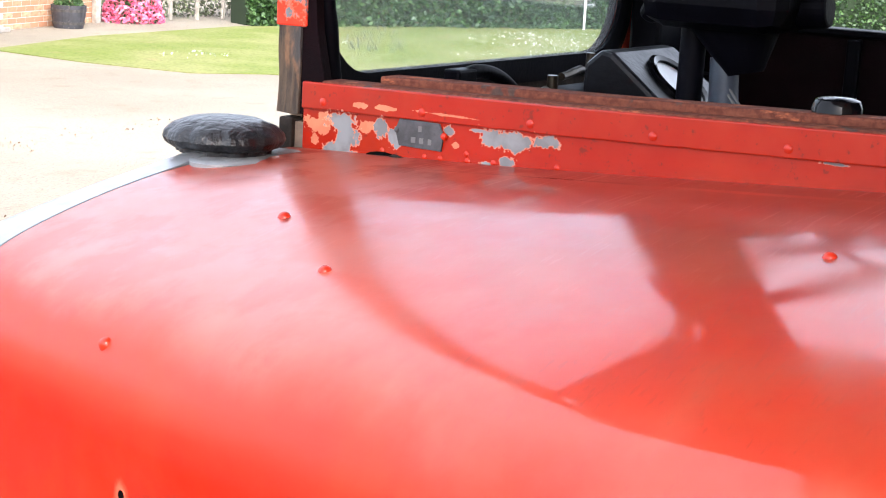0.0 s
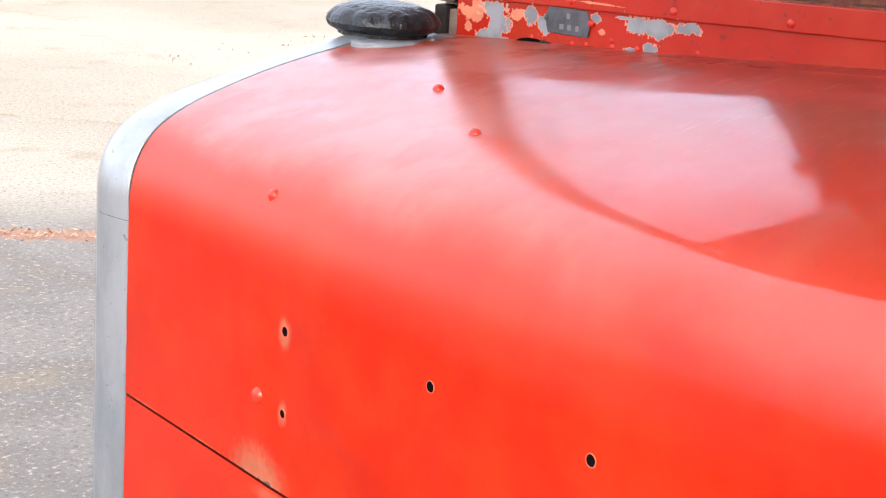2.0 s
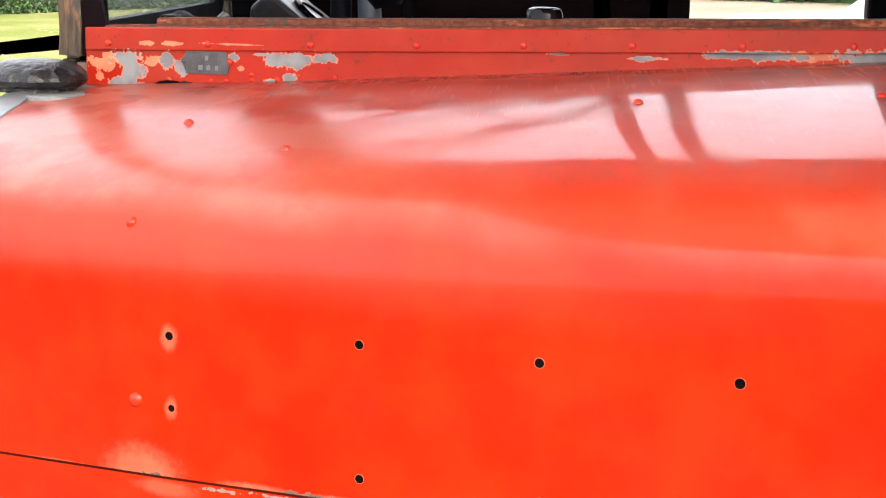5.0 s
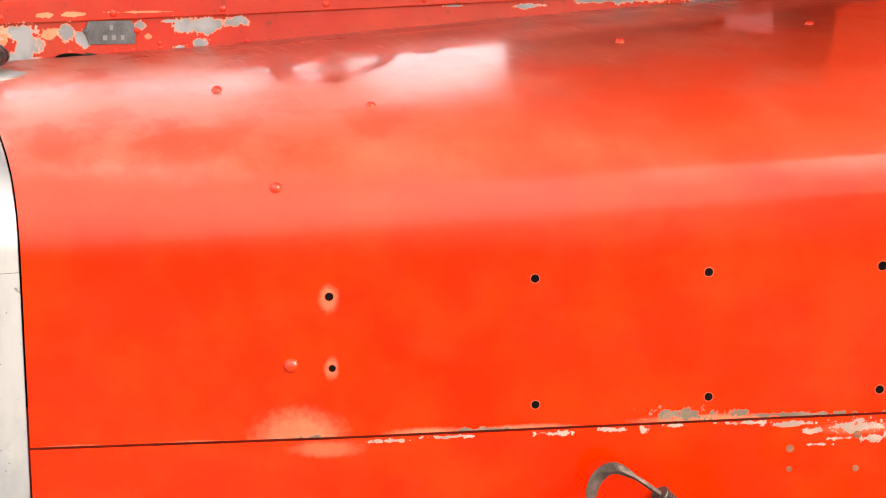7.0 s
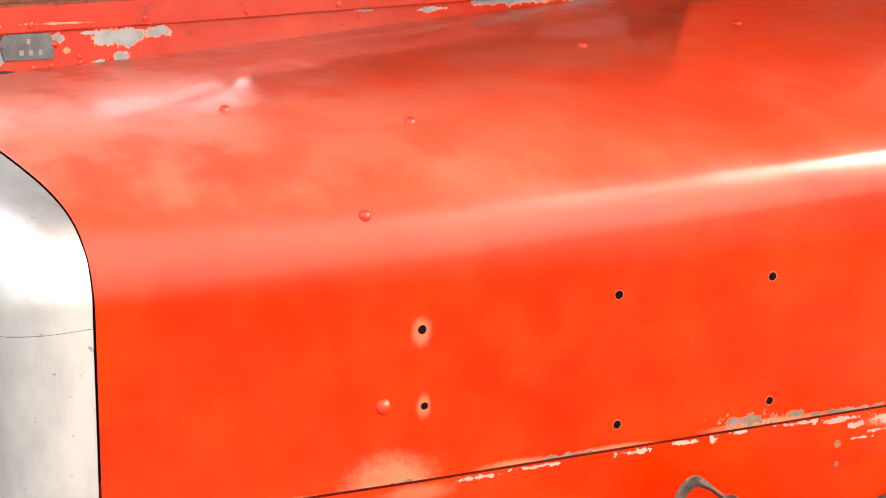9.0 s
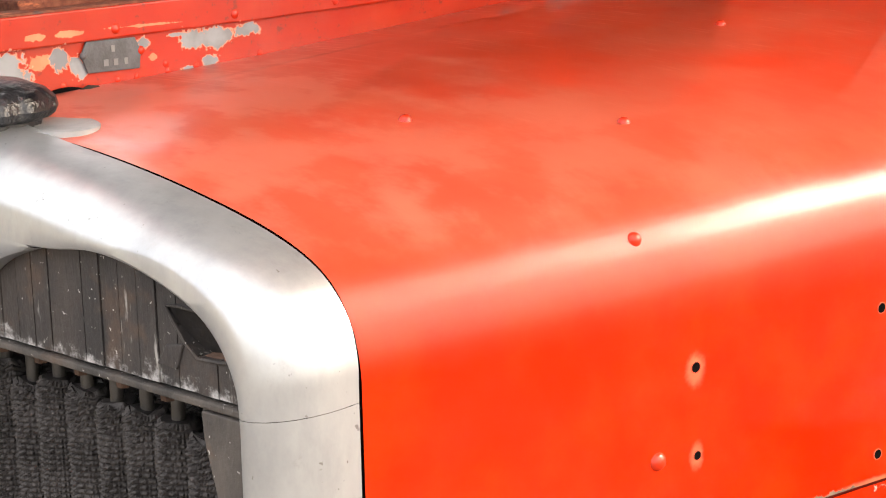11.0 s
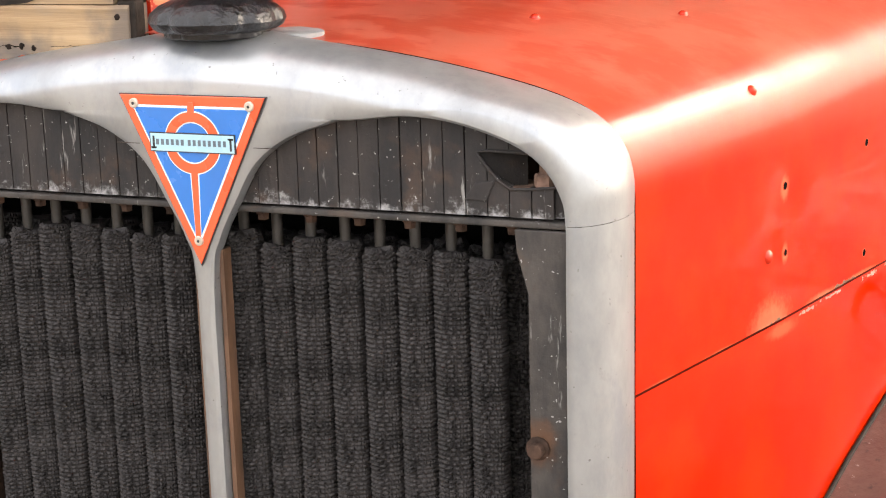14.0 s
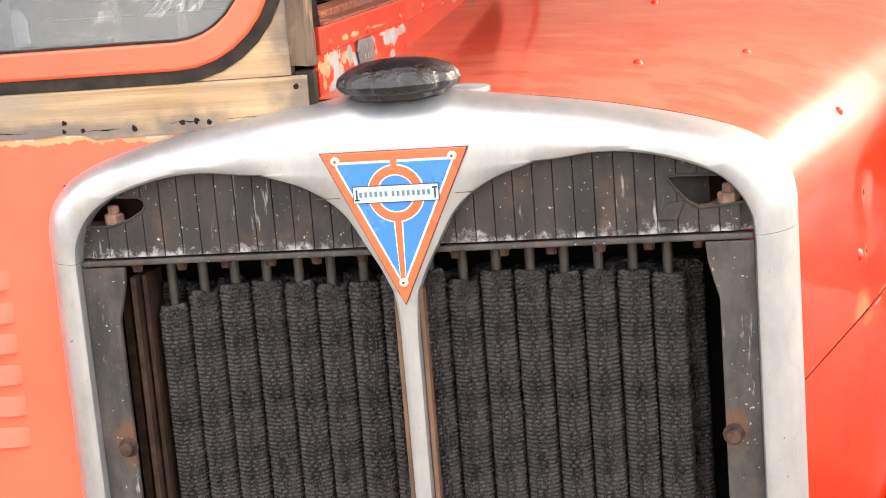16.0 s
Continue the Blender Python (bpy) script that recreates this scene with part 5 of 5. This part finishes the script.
c = n.mix(n.math("MULTIPLY", n.ramp(n.noise(26.0, 4), .45, .7), .5), c, (0.06, 0.095, 0.02))
n.bump(n.noise(60.0, 4), .6, .02)
m_grass = n.done(c, .9, spec=.1)


def leaf_material(name, a, b):
    n = Nodes(name)
    r = n.t.nodes.new("ShaderNodeNewGeometry").outputs["Random Per Island"]
    return n.done(n.mix(n.ramp(r, 0, 1), a, b), .5)


m_leaf = leaf_material("hedge_leaf", (0.018, 0.05, 0.014), (0.075, 0.15, 0.04))
m_pink = leaf_material("pink_petal", (0.75, 0.10, 0.22), (0.90, 0.30, 0.42))
m_daisy = plain("daisy_white", (0.85, 0.85, 0.78), .7, bump=0)
m_brick = Nodes("orange_brick")
n = m_brick
rnd = n.t.nodes.new("ShaderNodeObjectInfo").outputs["Random"]
c = n.mix(n.ramp(rnd, 0, 1), (0.42, 0.19, 0.10), (0.58, 0.34, 0.20))
n.bump(n.noise(80.0, 4), .4, .003)
m_brick = n.done(n.mix(n.ramp(n.noise(20.0, 4), .4, .7), c, (0.36, 0.2, 0.12)), .9)
m_mortar = plain("lime_mortar", (0.52, 0.48, 0.42), .95, 0, .15, 6, .3, 90)
m_tile = plain("clay_roof_tile", (0.30, 0.12, 0.07), .85, 0, .3, 3, .3, 30)
m_white = plain("white_gloss_paint", (0.80, 0.80, 0.78), .4, 0, .06, 5, .05)
m_door = plain("dark_blue_door", (0.03, 0.06, 0.16), .4)
m_barrel = plain("black_barrel_stave", (0.045, 0.045, 0.055), .6, 0, .3, 12, .3, 60)
m_post = plain("grey_weathered_post", (0.34, 0.31, 0.27), .85, 0, .25, 10, .4, 60)
m_bank = plain("dry_earth", (0.30, 0.23, 0.16), .95, 0, .3, 2, .5, 20)


def flat(outline, z0, z1):
    bm = slab(outline, 0, 1)
    bmesh.ops.transform(bm, matrix=Matrix(((1, 0, 0, 0), (0, 0, 1, 0), (0, z1 - z0, 0, z0), (0, 0, 0, 1))), verts=bm.verts)
    return bm


lawn_edge = [(-12.0, -12.7), (-11.9, -11.2), (-12.1, -9.9), (-12.8, -9.4), (-13.1, -8.6), (-13.4, -5), (-14.2, -2.8), (-60, -2), (-60, 8), (-26.5, -10.4), (-20.0, -13.4), (-18.0, -13.9), (-14.5, -13.5)]
tagged(part("lawn", flat(lawn_edge, .001, .012), m_grass), "mown lawn dotted with white daisies", "lawn", kind="structure")


def leaves(points, size, rng, material, name, parent=None, label="", lift=.5):
    """Many small folded leaves at the points given."""
    vs, fs = [], []
    for p in points:
        a, t = rng.uniform(0, 2 * math.pi), rng.uniform(-.9, .9)
        s = size * rng.uniform(.6, 1.3)
        u = Vector((math.cos(a) * math.cos(t), math.sin(a) * math.cos(t), math.sin(t)))
        w = u.cross(Vector((rng.uniform(-1, 1), rng.uniform(-1, 1), lift))).normalized()
        k = len(vs)
        vs += [p - u * s * .5, p + w * s * .3, p + u * s * .5, p - w * s * .3]
        fs.append((k, k + 1, k + 2, k + 3))
    me = bpy.data.meshes.new(name)
    me.from_pydata(vs, [], fs)
    me.materials.append(material)
    ob = new(name, me)
    if parent:
        ob.parent = parent
    return tagged(ob, label)


rng = random.Random(21)
h0, h1 = Vector((-18.4, -13.95, 0)), Vector((-44.0, -2.2, 0))
hd = (h1 - h0).normalized()
hn = Vector((-hd.y, hd.x, 0))
if hn.dot(Vector((1, 1, 0))) < 0:
    hn = -hn
pts = []
for k in range(26000):
    a = rng.random() ** 1.5
    bulge = .12 * noise.noise(Vector((a * 40, rng.random() * .3, 0)))
    z = 1.9 * rng.random() ** 1.3 + .02
    pts.append(h0.lerp(h1, a) + hn * (bulge + rng.uniform(-.12, .10) - .05 * z) + Vector((0, 0, z)))
hedge = tagged(new("hedge"), "clipped green beech hedge along the lawn", "hedge", kind="stuff")
leaves(pts, .085, rng, m_leaf, "foliage", hedge)
# dark box that stands for the shade deep among the leaves
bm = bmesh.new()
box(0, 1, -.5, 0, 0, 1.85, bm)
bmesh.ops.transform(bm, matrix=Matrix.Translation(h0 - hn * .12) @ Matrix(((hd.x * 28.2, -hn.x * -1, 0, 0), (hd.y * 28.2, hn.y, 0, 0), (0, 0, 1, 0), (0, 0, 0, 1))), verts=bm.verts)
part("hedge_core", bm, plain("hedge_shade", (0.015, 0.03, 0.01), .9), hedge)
daisies = []
for k in range(5200):
    a, b = rng.random(), rng.random()
    p = Vector((-13.2 - 10 * a, -11.5 + 8 * b, .022))
    if noise.noise(p * .35) + .4 * noise.noise(p * 1.3) > .05:
        daisies.append(p)
ds = leaves(daisies, .032, rng, m_daisy, "daisies", None, "white daisies scattered over the lawn", 3)
tagged(ds, "", "flowers", kind="stuff")
part_ = part("flag_pole", rod((-24.1, -11.2, 0), (-24.0, -11.15, 2.6), .022, .02, 10), m_white)
tagged(part_, "thin white post before the hedge", "post")

# weeds and grit in the joints of the drive
weeds = []
for a_, b_, k_, w_ in (((-4.5, -6.45), (-5.1, -5.4), 90, .015), ((-2.75, -4.3), (-3.35, -3.70), 260, .08), ((-6.9, -7.3), (-9.0, -7.6), 110, .10), ((-6.9, -7.0), (-7.05, -7.4), 40, .04)):
    for k in range(k_):
        u = rng.random()
        if noise.noise(Vector((u * 9, a_[0], 0))) > -.15:
            weeds.append(Vector((a_[0] + (b_[0] - a_[0]) * u + rng.gauss(0, w_), a_[1] + (b_[1] - a_[1]) * u + rng.gauss(0, w_), .012)))
tagged(leaves(weeds, .022, rng, leaf_material("dry_weed", (0.27, 0.14, 0.075), (0.28, 0.20, 0.11)), "joint_weeds", None, "dry weeds and moss in the drive's joints", 3), "", "weeds", kind="stuff")

# house with brick wall
hb, ha = Vector((-16.45, -15.2, 0)), Vector((.968, .248, 0))
back = Vector((.248, -.968, 0))
hm = Matrix(((ha.x, -back.x, 0, hb.x), (ha.y, -back.y, 0, hb.y), (0, 0, 1, 0), (0, 0, 0, 1)))   # along the wall, outwards, up
house = tagged(new("house"), "orange brick cottage with a white-framed blue door", "house")
house.matrix_world = hm


def hpart(name, bm, m, parent=house, label="", bevel=0.0):
    return part(name, bm, m, parent, label, bevel=bevel)


wall = hpart("wall", box(0, 2.62, -.24, -.012, 0, 2.7), m_mortar, label="orange brick wall with pale joints")
hpart("wall", box(3.62, 9, -.24, -.012, 0, 2.7), m_mortar)
hpart("wall", box(2.62, 3.62, -.24, -.012, 2.1, 2.7), m_mortar)
hpart("wall", box(0, .24, -5, -.24, 0, 2.7), m_mortar)
hpart("wall", box(0, 9, -5.24, -5, 0, 2.7), m_mortar)
door = hpart("door", box(2.70, 3.54, -.12, -.07, .08, 2.03), m_door, label="dark blue panelled door", bevel=.005)
hpart("door_frame", box(2.62, 2.70, -.16, .015, .06, 2.1), m_white, door, "white door frame", .004)
hpart("door_frame", box(3.54, 3.62, -.16, .015, .06, 2.1), m_white, door, "", .004)
hpart("door_step", box(2.55, 3.7, -.2, .16, 0, .06), m_post, label="stone doorstep", bevel=.01)
rf = slab([(-.3, 2.7), (9.3, 2.7), (9.3, 2.78), (4.5, 4.6), (-.3, 2.78)], .35, -5.5)
hpart("roof", rf, m_tile, label="clay tiled roof")
bme = bmesh.new()
box(-.1065, .1065, -.05, .004, -.0325, .0325, bme)
bmesh.ops.bevel(bme, geom=bme.edges[:], offset=.004, segments=1, affect="EDGES")
brick_me = bpy.data.meshes.new("brick")
bme.to_mesh(brick_me)
bme.free()
brick_me.materials.append(m_brick)
for r in range(15):
    for k in range(12):
        x = .112 + .2235 * k + (.11 if r % 2 else 0)
        if x < 2.52:
            b = new("brick", brick_me)
            b.parent = wall
            b.location = (x, -.012, .036 + .0745 * r)

# barrel planter
tub = tagged(new("barrel_planter"), "black half-barrel planter with a clipped green shrub", "planter")
tub.location = (-15.28, -14.62, 0)
for k in range(16):
    a0_, a1_ = 2 * math.pi * (k + .04) / 16, 2 * math.pi * (k + .96) / 16
    bm = bmesh.new()
    vs = [[bm.verts.new((r * math.cos(a), r * math.sin(a), z)) for r, z in ((.195, 0), (.222, .15), (.238, .31), (.215, .31), (.19, .02))] for a in (a0_, (a0_ + a1_) / 2, a1_)]
    for p, q in zip(vs, vs[1:]):
        for j in range(5):
            bm.faces.new((p[j], p[(j + 1) % 5], q[(j + 1) % 5], q[j]))
    part("stave", bm, m_barrel, tub)
for z, r in ((.07, .211), (.24, .235)):
    part("hoop", lathe([(r - .004, z - .018), (r + .002, z - .018), (r + .006, z + .018), (r, z + .018)], seg=32), m_iron, tub)
part("soil", lathe([(.20, .27), (.215, .285), (.001, .29)], seg=24), m_bank, tub)
pts = []
for k in range(900):
    v = Vector((rng.gauss(0, 1), rng.gauss(0, 1), abs(rng.gauss(0, 1)))).normalized() * .19 * rng.uniform(.75, 1.05)
    pts.append(v + Vector((0, 0, .30)))
leaves(pts, .045, rng, m_leaf, "shrub", tub)

# flowering bush
bush = tagged(new("flowering_bush"), "low mound of bright pink flowers beside the path", "bush")
bush.location = (-17.05, -15.05, 0)
pts, fl = [], []
for k in range(2600):
    v = Vector((rng.gauss(0, 1), rng.gauss(0, 1), abs(rng.gauss(0, 1)))).normalized()
    p = Vector((v.x * .5, v.y * .42, v.z * .62)) * (.9 + .12 * noise.noise(v * 4))
    (fl if k % 3 else pts).append(p * (1.03 if k % 3 else .95))
leaves(pts, .07, rng, m_leaf, "leaf_mass", bush)
leaves(fl, .075, rng, m_pink, "blossom", bush, "bright pink blossom")

# fence, posts and the shrubs behind it
tagged(part("gate_post", box(-16.40, -16.31, -15.16, -15.07, 0, 1.3), m_post, bevel=.008), "grey weathered wooden post by the path", "post")
fence = tagged(new("fence"), "grey wire and post garden fence", "fence")
f0, f1 = Vector((-17.5, -15.25, 0)), Vector((-19.4, -14.75, 0))
for k in range(5):
    p = f0.lerp(f1, k / 4)
    part("fence_post", box(p.x - .025, p.x + .025, p.y - .025, p.y + .025, 0, .95), m_post, fence, bevel=.005)
for k in range(26):
    p, q = f0.lerp(f1, k / 26), f0.lerp(f1, min(1, (k + 5) / 26))
    part("fence_wire", rod((p.x, p.y, .05), (q.x, q.y, .85), .003, seg=5), m_iron, fence)
    part("fence_wire", rod((p.x, p.y, .85), (q.x, q.y, .05), .003, seg=5), m_iron, fence)
pts = []
for k in range(5000):
    a = rng.random()
    pts.append(Vector((-16.6, -15.9, 0)).lerp(Vector((-23, -15.2, 0)), a) + Vector((rng.gauss(0, .25), rng.gauss(0, .2), 1.5 * rng.random() * (.5 + .5 * abs(noise.noise(Vector((a * 9, 0, 0))))))))
tagged(leaves(pts, .08, rng, leaf_material("shrub_leaf", (0.06, 0.07, 0.035), (0.16, 0.20, 0.09)), "shrubbery", None, "loose olive-green shrubs behind the fence"), "", "shrubs", kind="stuff")


# unseen trees, added so that low reflections turn dark on this side
woods = tagged(new("reflection_trees"), "unseen dark tree line added to darken low reflections", "trees", kind="stuff")
pts = []
for k in range(9000):
    a = radians(rng.uniform(156, 229))          # round the far side of the lawn
    d = rng.uniform(44, 50)
    top = 4.5 + 3.0 * noise.noise(Vector((a * 9, 0, 3))) + 1.5 * noise.noise(Vector((a * 31, 0, 8)))
    pts.append(Vector((d * math.cos(a), d * math.sin(a), top * rng.random())))
leaves(pts, .9, rng, m_leaf, "tree_mass", woods)


# ---- parked vehicles ----
m_car_glass = plain("dark_car_glass", (0.02, 0.025, 0.03), .08, 0, .1, bump=0)


def parked(name, label, paint, x, y0, outline, roof, width):
    """A parked vehicle: outline and roof are (along y, up) shapes."""
    v = tagged(new(name), label, "car")
    v.location = (x, y0, 0)
    part("body", yz_slab(outline, -width / 2, width / 2), paint, v, bevel=.07)
    part("cabin", yz_slab(roof, -width / 2 + .12, width / 2 - .12), m_car_glass, v, bevel=.06)
    lo, hi = min(p[0] for p in roof), max(p[0] for p in roof)
    zr = max(p[1] for p in roof)
    part("roof", box(-width / 2 + .14, width / 2 - .14, lo + .45, hi - .35, zr - .03, zr + .03), paint, v, bevel=.025)
    length = max(p[0] for p in outline)
    for yy in (.75, length - .8):
        for s in (-1, 1):
            m = Matrix.Translation((s * (width / 2 - .08), yy, .31)) @ pose(0, 0, 0, 0, 90, 0)
            t = part("tyre", lathe([(.17, -.1), (.29, -.1), (.31, -.07), (.31, .07), (.29, .1), (.17, .1)], m, 28), m_tyre, v, smooth=True)
            part("rim", lathe([(.001, -.085), (.17, -.09), (.18, 0), (.17, .09), (.001, .085)], m, 20), m_greymetal, t, smooth=True)
    for s in (-1, 1):
        part("lamp", lathe([(.09, 0), (.085, .03), (.05, .05), (.001, .055)], Matrix.Translation((s * (width / 2 - .25), 0.02, .68)) @ pose(0, 0, 0, 90), 18), m_chrome, v, "round chrome lamp", smooth=True)
    return v


m_car_red = plain("red_car_paint", (0.62, 0.02, 0.015), .25, 0, .05, 2, 0, 100, coat=.8)
m_car_white = plain("white_car_paint", (0.80, 0.80, 0.80), .3, 0, .03, 2, 0, 100, coat=.6)
parked("red_car", "bright red parked car beyond the bus", m_car_red, -12.9, -2.85,
       [(.0, .35), (.0, .70), (.25, .92), (1.1, 1.0), (3.3, 1.02), (4.0, .98), (4.2, .80), (4.2, .35)], [(1.05, .95), (1.75, 1.42), (2.9, 1.44), (3.55, .97)], 1.7)
parked("white_car", "white parked car beyond the bus", m_car_white, -13.2, 1.75,
       [(.0, .35), (.0, .78), (.2, .98), (1.2, 1.05), (3.6, 1.08), (4.2, 1.0), (4.35, .8), (4.35, .35)], [(1.1, .98), (1.85, 1.50), (3.3, 1.52), (4.0, 1.02)], 1.75)
